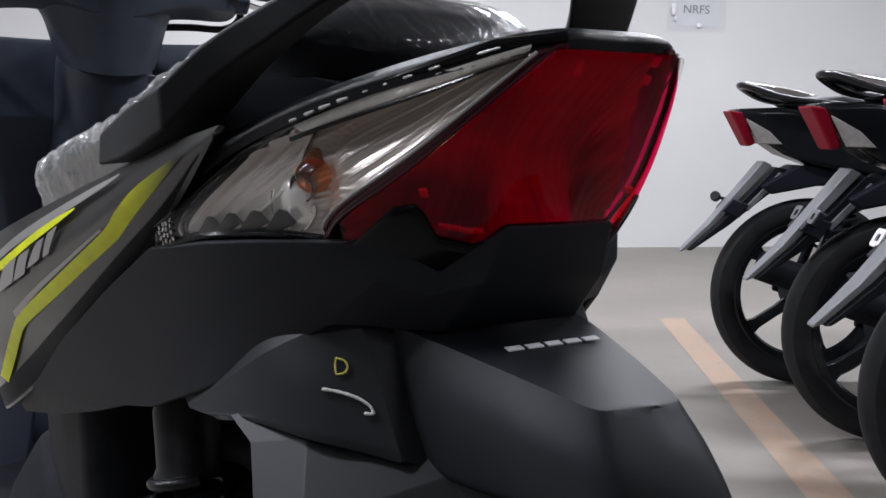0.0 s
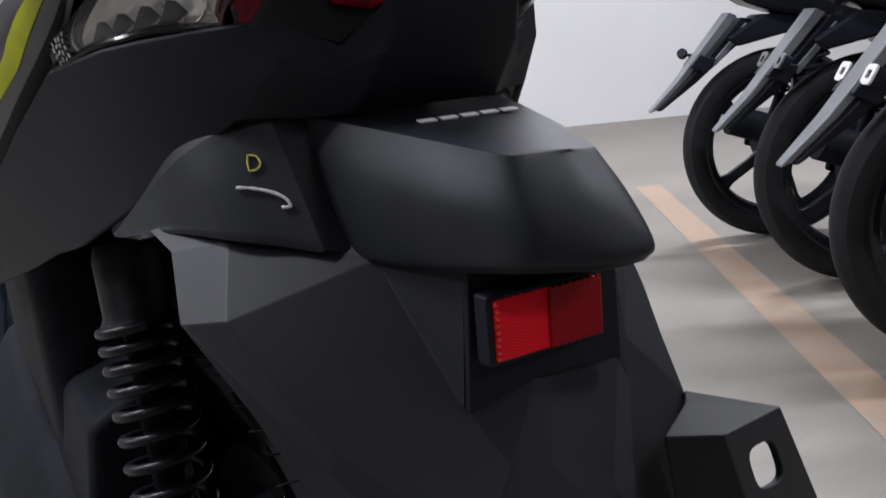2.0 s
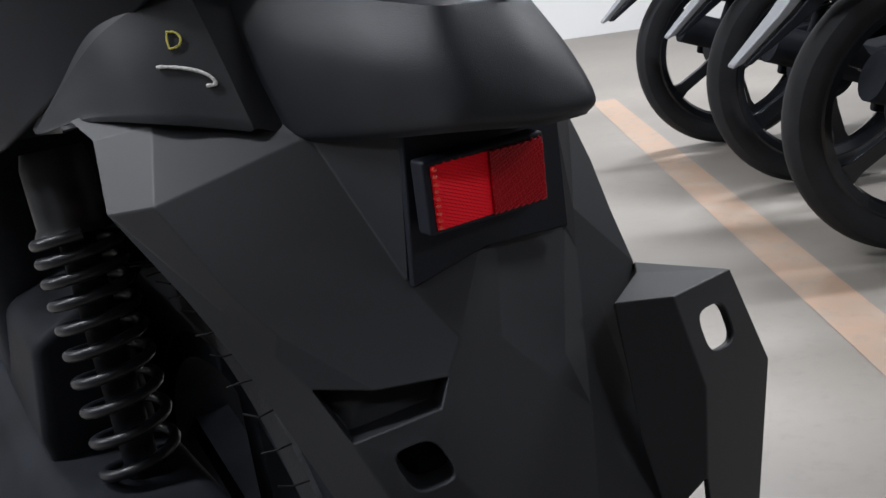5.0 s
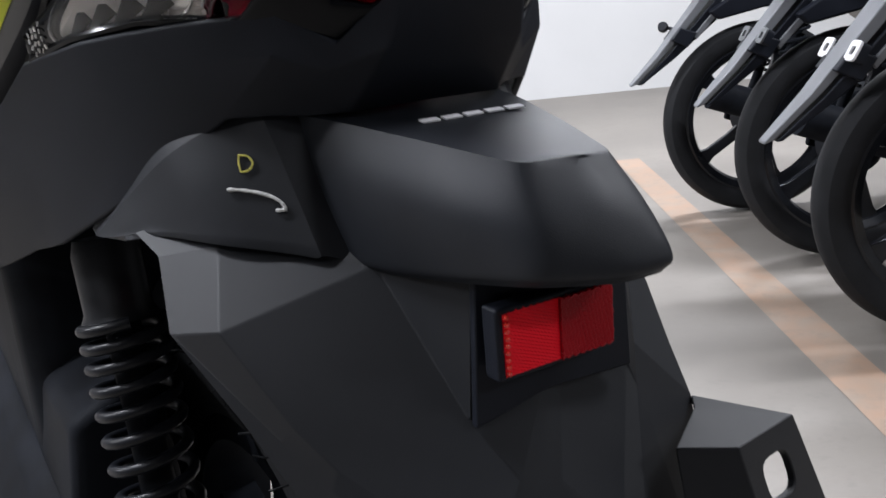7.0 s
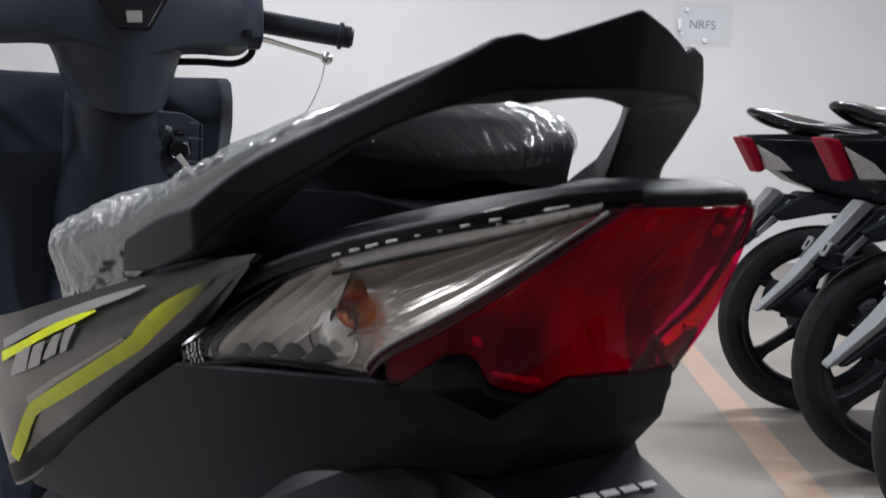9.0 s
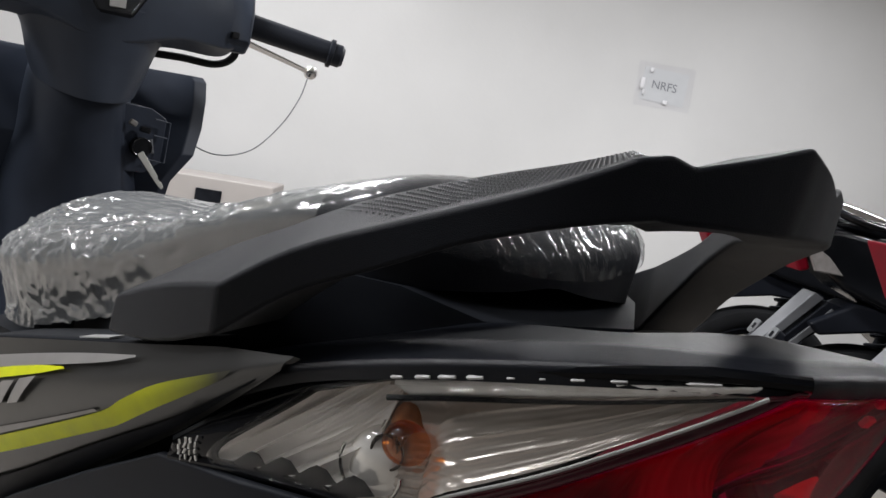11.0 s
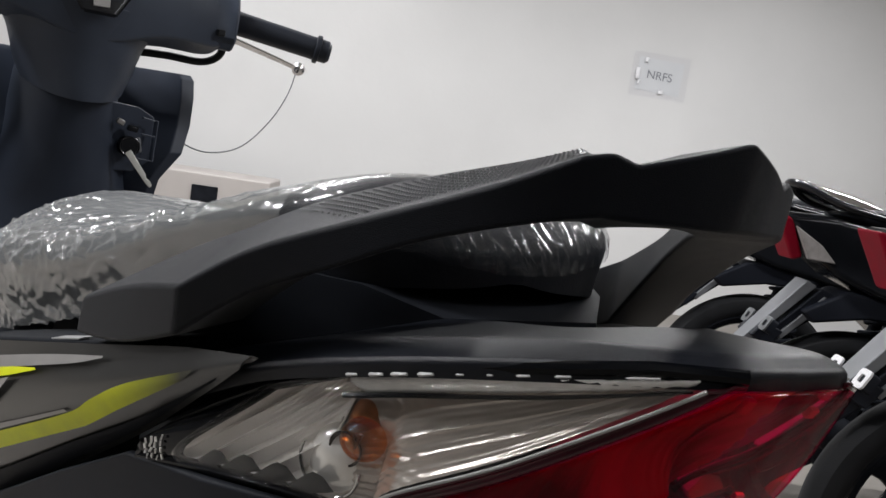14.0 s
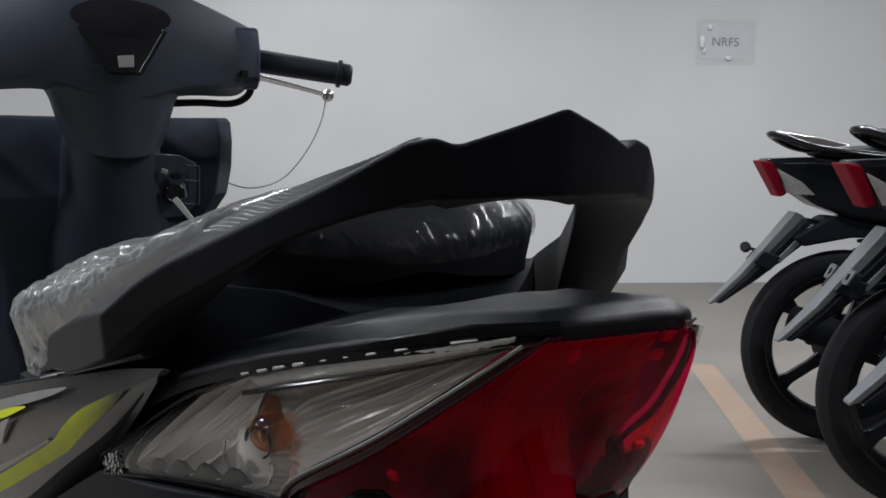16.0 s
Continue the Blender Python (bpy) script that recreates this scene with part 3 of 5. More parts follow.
decal_at("panel_trim", [(0.03, 0.86, 0.03, 0.985), (0.2, 0.84, 0.2, 0.985), (0.4, 0.84, 0.4, 0.985), (0.6, 0.84, 0.6, 0.985), (0.85, 0.86, 0.85, 0.985)], COWLM, "black lower edge of the side panel", 0.0007)

# under cowl below the lamp: raised shelf with a notch, and the flat side in front of it above the spring
UT = [(-0.174, 0.53, 0.54), (-0.168, 0.41, 0.59), (-0.158, 0.335, 0.632), (-0.142, 0.262, 0.672), (-0.128, 0.203, 0.702), (-0.113, 0.153, 0.7095), (-0.100, 0.130, 0.7118), (-0.085, 0.108, 0.7135), (-0.0585, 0.071, 0.7155), (-0.041, 0.0600, 0.7025), (-0.0255, 0.034, 0.7235), (0, 0.031, 0.7235)]
UM = [(-0.172, 0.53, 0.536), (-0.162, 0.41, 0.575), (-0.150, 0.335, 0.608), (-0.137, 0.262, 0.640), (-0.129, 0.232, 0.654), (-0.1195, 0.199, 0.666), (-0.1040, 0.150, 0.6800), (-0.0851, 0.1112, 0.6982), (-0.0615, 0.0743, 0.6992), (-0.0445, 0.0650, 0.6925), (-0.029, 0.044, 0.700), (0, 0.041, 0.700)]
UB = [(-0.170, 0.53, 0.532), (-0.154, 0.41, 0.561), (-0.140, 0.335, 0.582), (-0.130, 0.285, 0.598), (-0.126, 0.262, 0.603), (-0.1228, 0.2364, 0.609), (-0.1076, 0.1765, 0.6327), (-0.0724, 0.1018, 0.6756), (-0.0565, 0.0947, 0.6756), (-0.0463, 0.0865, 0.6747), (-0.0340, 0.0700, 0.6757), (0, 0.068, 0.6765)]
bm = bmesh.new()
for f in (Vector, flip):
    rows = [[bm.verts.new(f(p)) for p in r] for r in (UT, UM, UB)]
    for hi, lo in zip(rows, rows[1:]):
        for k in range(len(UT) - 1):
            if k == 5 and lo is rows[2]:
                bm.faces.new((hi[k], hi[k + 1], lo[k]))
                bm.faces.new((hi[k + 1], lo[k + 1], lo[k]))
            else:
                bm.faces.new((hi[k], hi[k + 1], lo[k + 1], lo[k]))
bmesh.ops.remove_doubles(bm, verts=bm.verts, dist=0.0003)
rounded(solid(part("under_cowl", bm, COWLM, scooter, "matt black cowl with a notched shelf below the lamp", angle=30), 0.004, offset=0), 0.0015, 2)

for path in ([(-0.1075, 0.1600, 0.6850), (-0.1190, 0.2012, 0.6580), (-0.1285, 0.2420, 0.6310)],):
    bm = bmesh.new()
    tube(bm, [p + Vector((0.0012, 0.0004, 0)) for p in spline(path, 16)], [0.0016 + 0.0016 * math.sin(math.pi * k / 15) for k in range(16)], 8)
    part("cowl_rib", bm, COWLM, scooter, "soft rib pressed into the cowl")

# rear fender: beak, flanks
fender = part("rear_fender", bmesh.new(), GREYP, scooter, "dark grey plastic rear fender with a number plate bracket")
RING = [
    [(-0.0478, 0.0965, 0.6745), (-0.0395, 0.060, 0.6715), (-0.0315, 0.020, 0.6675), (-0.0222, -0.0205, 0.6628), (0.004, -0.0230, 0.6605), (0.0210, -0.0165, 0.6595), (0.031, 0.020, 0.6655), (0.040, 0.060, 0.6715), (0.048, 0.0965, 0.6745)],
    [(-0.0470, 0.085, 0.6480), (-0.0435, 0.045, 0.6480), (-0.0365, 0.000, 0.6465), (-0.0262, -0.030, 0.6455), (0.002, -0.037, 0.6445), (0.0235, -0.0335, 0.6430), (0.036, 0.000, 0.6420), (0.044, 0.045, 0.6425), (0.050, 0.085, 0.646)],
    [(-0.0440, 0.0675, 0.6170), (-0.040, 0.036, 0.6185), (-0.035, 0.002, 0.6225), (-0.0262, -0.034, 0.6270), (0.002, -0.044, 0.6245), (0.0240, -0.0455, 0.6250), (0.034, 0.002, 0.6185), (0.042, 0.036, 0.6185), (0.048, 0.062, 0.6180)],
]


def even(pts, n, times):
    """n points along straight spans, then eased so that the corners round off."""
    out = []
    for i in range(n):
        u = i / (n - 1) * (len(pts) - 1)
        j = min(int(u), len(pts) - 2)
        out.append(Vector(pts[j]).lerp(Vector(pts[j + 1]), u - j))
    for _ in range(times):
        out = [out[0]] + [(a + b * 2 + c) / 4 for a, b, c in zip(out, out[1:], out[2:])] + [out[-1]]
    return out


RING.append([(x * 0.93, y + 0.003, z - 0.003) for x, y, z in RING[2]])
RING[2] = [(x, y, z + 0.003) for x, y, z in RING[2]]
edges = [even(r, 81, k) for r, k in zip(RING, (3, 9, 6, 6))]
ring = [list(r) for r in zip(*[spline([e[i] for e in edges], 21) for i in range(81)])]
bm = bmesh.new()
skin(bm, ring)
for row, crown in ((ring[0], 0.0012), (ring[-1], 0.0)):
    skin(bm, [[row[i].lerp(row[80 - i], k / 12) + Vector((0, 0, crown * math.sin(math.pi * k / 12))) for k in range(13)] for i in range(41)])
bmesh.ops.remove_doubles(bm, verts=bm.verts, dist=0.0002)
rounded(part("fender_beak", bm, BEAKM, fender, "", angle=30), 0.0030, 3, 30)


def flip3(p):
    return Vector((-p[0] * 0.75 + 0.013, p[1], p[2]))


FLANK = [
    [(-0.1135, 0.1925, 0.6190), (-0.104, 0.160, 0.6395), (-0.091, 0.126, 0.661), (-0.0690, 0.1060, 0.6745), (-0.0598, 0.0985, 0.6750)],
    [(-0.1115, 0.174, 0.6210), (-0.103, 0.146, 0.6335), (-0.0875, 0.1115, 0.6480), (-0.0680, 0.0940, 0.6520), (-0.0572, 0.0835, 0.6490)],
    [(-0.1090, 0.155, 0.6240), (-0.099, 0.128, 0.6290), (-0.0850, 0.0975, 0.6282), (-0.0650, 0.0790, 0.6240), (-0.0548, 0.0680, 0.6215)],
]
SEAM = [(-0.0448, 0.0935, 0.6743), (-0.0447, 0.0815, 0.6470), (-0.0405, 0.0635, 0.6160)]
tuck = [tuple(a + (a - b) * 0.6 + c for a, b, c in zip(p, q, (0.004, 0.012, 0))) for p, q in zip(FLANK[0], FLANK[1])]
shell = [smooth_grid(FLANK, 60, 30), [spline(tuck, 60), spline(FLANK[0], 60)]]
narrow = [[p[-1].lerp(q, k / 6) for k in range(7)] for p, q in zip(shell[0], spline(SEAM, 30))]
lip = [[p, p + Vector((0.004, 0.010, 0.0012)) * k, p + Vector((0.012, 0.022, 0.003)) * k] for p, k in ((p, min(1, max(0.05, (i - 20) / 14))) for i, p in enumerate(shell[0][-1]))]
for f in (Vector, flip3):
    bm = bmesh.new()
    for patch in (shell[0], narrow) + ((shell[1], lip) if f is Vector else ()):
        skin(bm, [[f(p) for p in r] for r in patch])
    bmesh.ops.remove_doubles(bm, verts=bm.verts, dist=0.0004)
    solid(part("fender_flank", bm, FLANKM, fender, "", angle=14), 0.003, 0.0008, offset=0)


def mark(name, strokes, radius, mat, label):
    """Crayon strokes on the left flank; places along it and up it, in metres from the letter's middle."""
    o = Vector((-0.069, 0.099, 0.657))
    n = Vector((-0.40, -0.86, 0.33)).normalized()
    e = Vector((0.90, -0.42, 0)).normalized()
    up = e.cross(n)
    if up.z < 0:
        up = -up
    bm = bmesh.new()
    for st in strokes:
        pts = []
        for q in spline([o + e * a + up * b for a, b in st], 6 * len(st)):
            near = min((p for r in shell[0] for p in r), key=lambda p: ((p - q) - n * (p - q).dot(n)).length)
            pts.append(q + n * ((near - q).dot(n) + 0.0023))
        rr = [radius * (0.75 + 0.5 * random.random()) for _ in pts]
        tube(bm, pts, rr, 6)
    return part(name, bm, mat, fender, label)


mark("crayon_letter", [[(-0.0022, 0.0036), (-0.0026, 0.0), (-0.0020, -0.0036)], [(-0.0024, 0.0034), (0.0012, 0.0024), (0.0030, -0.0006), (0.0014, -0.0032), (-0.0018, -0.0036)]], 0.00042, CHALKY, "yellow crayon letter D")
mark("crayon_stroke", [[(-0.0082, -0.0098), (-0.001, -0.0112), (0.0070, -0.0140), (0.0118, -0.0170), (0.0138, -0.0196), (0.0136, -0.0210), (0.0105, -0.0208)]], 0.0007, CHALKW, "white crayon hook stroke")

# maker's plate on the beak, as plain bars
for k in range(5):
    bm = bmesh.new()
    a, b = Vector((-0.0205, 0.042, 0.6706)), Vector((0.0285, 0.042, 0.6704))
    c = a.lerp(b, (k + 0.5) / 5)
    block(bm, (0.0076, 0.0038, 0.0006), Matrix.Translation(c + Vector((0, 0, 0.0005))) @ pose(0, 0, 0, 10, 0, 0))
    part("emblem_bar", bm, WHITE, fender, "plain silver emblem bar")

bm = bmesh.new()
skin(bm, [[Vector((x + 0.0065, y, z)) for x, z in ((-w, lo), (-w * 0.8, hi), (w * 0.8, hi), (w, lo))] for y, w, lo, hi in ((0.025, 0.020, 0.608, 0.650), (0.07, 0.030, 0.604, 0.658), (0.11, 0.034, 0.602, 0.664), (0.17, 0.04, 0.60, 0.664))], ring=True, cap=True)
part("fender_core", bm, DARK, fender, "black inside of the fender")

# mudguard below: faceted shell, with a step along its edge, a dark recess and a flush plate with a hole
SPOT = dict(
    T0=(-0.1072, 0.142, 0.6285), K0=(-0.1045, 0.120, 0.6220), T1=(-0.0760, 0.1180, 0.640), K1=(-0.0845, 0.1020, 0.6262), N0=(-0.1102, 0.0949, 0.5956), S1=(-0.0983, 0.0726, 0.5999),
    A0=(-0.0330, 0.0680, 0.640), A=(-0.0382, 0.0545, 0.6167), B0=(-0.0240, 0.0080, 0.640), B=(-0.0240, 0.0080, 0.6190), C=(-0.0295, 0.0085, 0.5645),
    E=(0.0030, 0.0035, 0.5742), D=(0.0473, 0.0080, 0.5648), U1=(-0.0848, 0.0429, 0.5669), U2=(-0.0757, 0.0278, 0.5524), U3=(-0.0539, 0.0, 0.5312),
    L1=(-0.0878, 0.0500, 0.5600), L2=(-0.0785, 0.0290, 0.5445), R0=(-0.0718, 0.0150, 0.5330), R1=(-0.0289, -0.0108, 0.5311), R2=(-0.0352, -0.0139, 0.5220), R3=(-0.0665, -0.0014, 0.5154),
    P1=(-0.0966, 0.0637, 0.5643), P2=(-0.0863, 0.0394, 0.5372), P3=(-0.0773, 0.0183, 0.5057), P4=(-0.0640, -0.0150, 0.455), Q2=(-0.0270, -0.0345, 0.480), Q3=(-0.0570, -0.0205, 0.482),
    M=(-0.0195, -0.0080, 0.5430), V0=(0.0086, 0.0030, 0.5671), V1=(0.0250, -0.0135, 0.5215), V2=(0.0247, -0.0270, 0.5040), V3=(-0.0040, -0.0115, 0.5385),
    W=(0.0494, 0.0040, 0.5554), X=(0.0500, -0.0270, 0.4900), H0=(0.0450, 0.0110, 0.640), G1=(0.1181, 0.0836, 0.5912), G2=(0.1061, 0.0555, 0.5738), G3=(0.0968, 0.0336, 0.5545), G4=(0.0868, 0.0102, 0.5373), G5=(0.0720, -0.020, 0.475), G0=(0.1230, 0.1000, 0.6150), H1=(0.0560, 0.0120, 0.5700),
    Z1=(0.0060, -0.0480, 0.462), Z2=(0.0400, -0.0500, 0.455), Y0=(-0.0540, -0.060, 0.37), Y1=(-0.030, -0.085, 0.37), Y2=(0.006, -0.092, 0.37), Y3=(0.040, -0.085, 0.37), Y4=(0.066, -0.060, 0.37))
FACETS = ["T0 T1 K1 K0", "K0 K1 S1 N0", "T1 A0 A K1", "K1 A S1", "S1 A C", "A A0 B0 B", "A B C", "S1 C M U1", "U1 M U2", "U2 M R1 U3", "N0 S1 U1 L1", "L1 U1 U2 L2", "L2 U2 U3 R0",
          "N0 L1 P1", "L1 L2 P2 P1", "L2 R0 R3 P3 P2", "R3 Q3 P4 P3", "C E M", "E V0 V3 M", "E D V0", "V0 D V1", "V0 V1 V2 V3", "D W V2 V1", "R1 M V3 R2", "R2 V3 V2 Q2", "Q2 V2 Z1", "V2 X Z2 Z1",
          "W H1 G3 G4 X V2", "D H0 H1 W", "H0 G0 G1 H1", "H1 G1 G2 G3", "X G4 G5 Z2", "P4 Q3 Y0", "Q3 Q2 Y1 Y0", "Q2 Z1 Y2 Y1", "Z1 Z2 Y3 Y2", "Z2 G5 Y4 Y3", "B0 H0 D E C B"]
bm = bmesh.new()
at = {k: bm.verts.new(v) for k, v in SPOT.items()}
for f in FACETS:
    bm.faces.new([at[k] for k in f.split()])
inner = {k: bm.verts.new(at[k].co + Vector((0.006, 0.016, -0.004))) for k in ("R0", "U3", "R1", "R2", "R3")}
loop = ["R0", "U3", "R1", "R2", "R3"]
for a, b in zip(loop, loop[1:] + loop[:1]):
    bm.faces.new((at[a], at[b], inner[b], inner[a]))
bm.faces.new([inner[k] for k in loop])
# the plate and its hole
o = [at[k].co.copy() for k in ("R3", "R2", "Q2", "Q3")]
u, v = (o[1] - o[0]).normalized(), (o[0] - o[3]).normalized()
c = Vector((-0.0470, -0.0173, 0.5045))
hole = [c + u * 0.0085 * math.copysign(abs(math.cos(a)) ** 0.6, math.cos(a)) + v * 0.0088 * math.copysign(abs(math.sin(a)) ** 0.6, math.sin(a)) for a in (math.radians(45 + 90 * k / 5) for k in range(20))]
hs = [bm.verts.new(p) for p in hole]
deep = [bm.verts.new(p + Vector((0.007, 0.016, -0.003))) for p in hole]
for k, (a, b) in enumerate((("R2", "R3"), ("R3", "Q3"), ("Q3", "Q2"), ("Q2", "R2"))):
    bm.faces.new([at[a]] + [hs[(5 * k + i) % 20] for i in range(6)] + [at[b]])
for k in range(20):
    bm.faces.new((hs[k], hs[(k + 1) % 20], deep[(k + 1) % 20], deep[k]))
bmesh.ops.triangulate(bm, faces=[f for f in bm.faces if len(f.verts) > 4])
rounded(part("mudguard", bm, GREYP, fender, "", angle=11), 0.0016, 3, 11)
# dark sheet closing the hole, in place of the shade inside it
bm = bmesh.new()
polys(bm, [c + u * a + v * b + Vector((0.007, 0.016, -0.003)) for a, b in ((-0.012, -0.012), (0.012, -0.012), (0.012, 0.012), (-0.012, 0.012))], [(0, 1, 2, 3)])
solid(part("hole_backing", bm, DARK, fender, "dark sheet added behind the bolt hole for its shade"), 0.002)

# reflector on its black plate
bm = bmesh.new()
polys(bm, [(-0.0262, 0.003, 0.625), (0.046, 0.006, 0.625), (0.043, 0.000, 0.568), (0.0, -0.002, 0.572), (-0.0300, 0.003, 0.563)], [(0, 1, 2, 3, 4)])
solid(part("reflector_plate", bm, BLACK, fender, "black reflector plate"), 0.004, 0.001)
bm = bmesh.new()
block(bm, (0.0535, 0.009, 0.0275), pose(-0.0012, -0.006, 0.5984))
rounded(part("reflector_frame", bm, BLACK, fender), 0.0015)
for k in (0, 1):
    bm = bmesh.new()
    x0 = -0.0252 + 0.0243 * k
    lean = 0.5 if k == 0 else -0.5
    rows = []
    for j in range(105):
        z = 0.5868 + 0.0232 * j / 104
        row = []
        for i in range(60):
            x = x0 + 0.0243 * i / 59
            q = (x - x0) + lean * (z - 0.5868)
            w = (z + lean * 0.8 * (x - x0)) / 0.0013 % 1
            h = (0.0004 * (1 - w) if k == 0 else 0.0009 * w) + 0.0001 * abs(math.sin(q * 2400))
            row.append(Vector((x, -0.0106 - h, z)))
        rows.append(row)
    skin(bm, rows)
    solid(part("reflector_lens", bm, REFLEX if k == 0 else REFLEX_DIM, fender, "red prismatic reflector", smooth=False), 0.0008)

for k in range(9):
    bm = bmesh.new()
    bmesh.ops.create_icosphere(bm, subdivisions=2, radius=0.0011, matrix=pose(-0.0242, -0.0114, 0.5880 + 0.0026 * k))
    part("prism_bead", bm, BEAD, fender, "bright red bead at the reflector's edge")

# number plate bracket wing with a hole
def put(x, y, z):
    return Vector((x, y, z))


o = [put(0.053, -0.045, 0.546), put(0.096, -0.036, 0.542), put(0.1105, -0.0435, 0.4985), put(0.0605, -0.053, 0.5080)]
top = [put(0.0868, 0.0102, 0.5373), put(0.0800, 0.002, 0.5365), put(0.042, -0.024, 0.541)]
foot_l, foot_r = put(0.0520, -0.060, 0.474), put(0.0850, -0.058, 0.440)
bm = bmesh.new()
polys(bm, top + o[:2], [(0, 1, 2, 3, 4)])
c = put(0.0772, -0.0448, 0.5252)
u, v = (o[1] - o[0]).normalized(), (o[0] - o[3]).normalized()
hole = [c + u * 0.0102 * math.copysign(abs(math.cos(a)) ** 0.6, math.cos(a)) + v * 0.0092 * math.copysign(abs(math.sin(a)) ** 0.6, math.sin(a)) for a in (math.radians(45 + 90 * k / 5) for k in range(20))]
vs = [bm.verts.new(p) for p in o]
hs = [bm.verts.new(p) for p in hole]
order = [1, 0, 3, 2]
for k in range(4):
    bm.faces.new([vs[order[k]]] + [hs[(5 * k + i) % 20] for i in range(6)] + [vs[order[(k + 1) % 4]]])
polys(bm, [o[2], o[3], foot_l, foot_r], [(0, 1, 2, 3)])
polys(bm, [foot_r, foot_l, put(0.0540, -0.066, 0.39), put(0.078, -0.063, 0.39)], [(0, 1, 2, 3)])
polys(bm, [top[2], o[0], o[3], foot_l, put(0.040, -0.050, 0.455), put(0.036, -0.042, 0.49)], [(0, 1, 2, 3, 4, 5)])
bmesh.ops.remove_doubles(bm, verts=bm.verts, dist=0.0004)
solid(part("plate_bracket", bm, GREYP, fender, "bracket wing with a bolt hole", angle=25), 0.0036, 0.0012)

# grab rail: outer bottom, outer top, inner top, inner bottom edge at each station of the left arm
RAIL = [
    [(-0.147, 0.238, 0.742), (-0.146, 0.236, 0.758), (-0.114, 0.246, 0.772), (-0.112, 0.245, 0.744)],
    [(-0.139, 0.198, 0.747), (-0.138, 0.197, 0.772), (-0.106, 0.209, 0.7885), (-0.104, 0.208, 0.752)],
    [(-0.129, 0.163, 0.760), (-0.1308, 0.159, 0.7795), (-0.098, 0.178, 0.8010), (-0.096, 0.178, 0.764)],
    [(-0.113, 0.137, 0.783), (-0.1165, 0.137, 0.7975), (-0.084, 0.153, 0.8155), (-0.084, 0.155, 0.786)],
    [(-0.097, 0.109, 0.796), (-0.0985, 0.111, 0.8105), (-0.068, 0.126, 0.8270), (-0.068, 0.128, 0.806)],
    [(-0.083, 0.089, 0.809), (-0.0845, 0.090, 0.8205), (-0.056, 0.106, 0.8345), (-0.057, 0.108, 0.817)],
    [(-0.067, 0.066, 0.819), (-0.067, 0.065, 0.8330), (-0.043, 0.086, 0.8412), (-0.044, 0.088, 0.823)],
    [(-0.050, 0.051, 0.8255), (-0.050, 0.049, 0.8450), (-0.032, 0.072, 0.8475), (-0.033, 0.074, 0.823)],
    [(-0.042, 0.046, 0.8275), (-0.041, 0.0445, 0.8475), (-0.028, 0.068, 0.8455), (-0.029, 0.070, 0.824)],
    [(-0.035, 0.043, 0.8275), (-0.034, 0.0410, 0.8450), (-0.024, 0.065, 0.8425), (-0.025, 0.067, 0.8225)],
    [(-0.018, 0.036, 0.8280), (-0.017, 0.0320, 0.8510), (-0.012, 0.060, 0.8465), (-0.013, 0.062, 0.8250)],
    [(0.0, 0.033, 0.8280), (0.0, 0.0280, 0.8570), (0.0, 0.058, 0.8510), (0.0, 0.060, 0.8260)],
]
# the right arm is slimmer from its bend forward
RIGHT = {
    2: [(0.125, 0.163, 0.7745), (0.1285, 0.159, 0.7825), (0.099, 0.178, 0.8000), (0.096, 0.178, 0.766)],
    3: [(0.107, 0.137, 0.7910), (0.1120, 0.137, 0.7990), (0.085, 0.153, 0.8085), (0.085, 0.155, 0.784)],
    4: [(0.095, 0.109, 0.8065), (0.0965, 0.111, 0.8140), (0.071, 0.126, 0.8190), (0.070, 0.128, 0.803)],
    5: [(0.083, 0.089, 0.8160), (0.0840, 0.090, 0.8235), (0.058, 0.106, 0.8300), (0.058, 0.108, 0.814)],
    6: [(0.067, 0.066, 0.8230), (0.0670, 0.065, 0.8335), (0.043, 0.086, 0.8395), (0.044, 0.088, 0.822)],
}
stations = RAIL + [RIGHT.get(i, [(-x, y, z) for x, y, z in RAIL[i]]) for i in range(len(RAIL) - 2, -1, -1)]
bm = bmesh.new()
cols = []
for i in range(4):
    col = []
    for a, b in zip(stations, stations[1:]):
        col += [Vector(a[i]).lerp(Vector(b[i]), k / 3) for k in range(3)]
    cols.append(col + [Vector(stations[-1][i])])
for col in cols:
    for n in range(2):
        keep = [c.copy() for c in col]
        for k in range(1, len(col) - 1):
            sharp = abs(k - 33) < 1 or abs(k - 6) < 1 or abs(k - 60) < 1 or abs(k - 24) < 5 or abs(k - 42) < 5
            if not sharp:
                col[k] = (keep[k - 1] + keep[k] * 2 + keep[k + 1]) / 4
skin(bm, [list(r) for r in zip(*cols)], ring=True, cap=True)
rail = rounded(part("grab_rail", bm, RAILM, scooter, "black cast grab rail with a knurled top", angle=32), 0.0035, 3, 22)
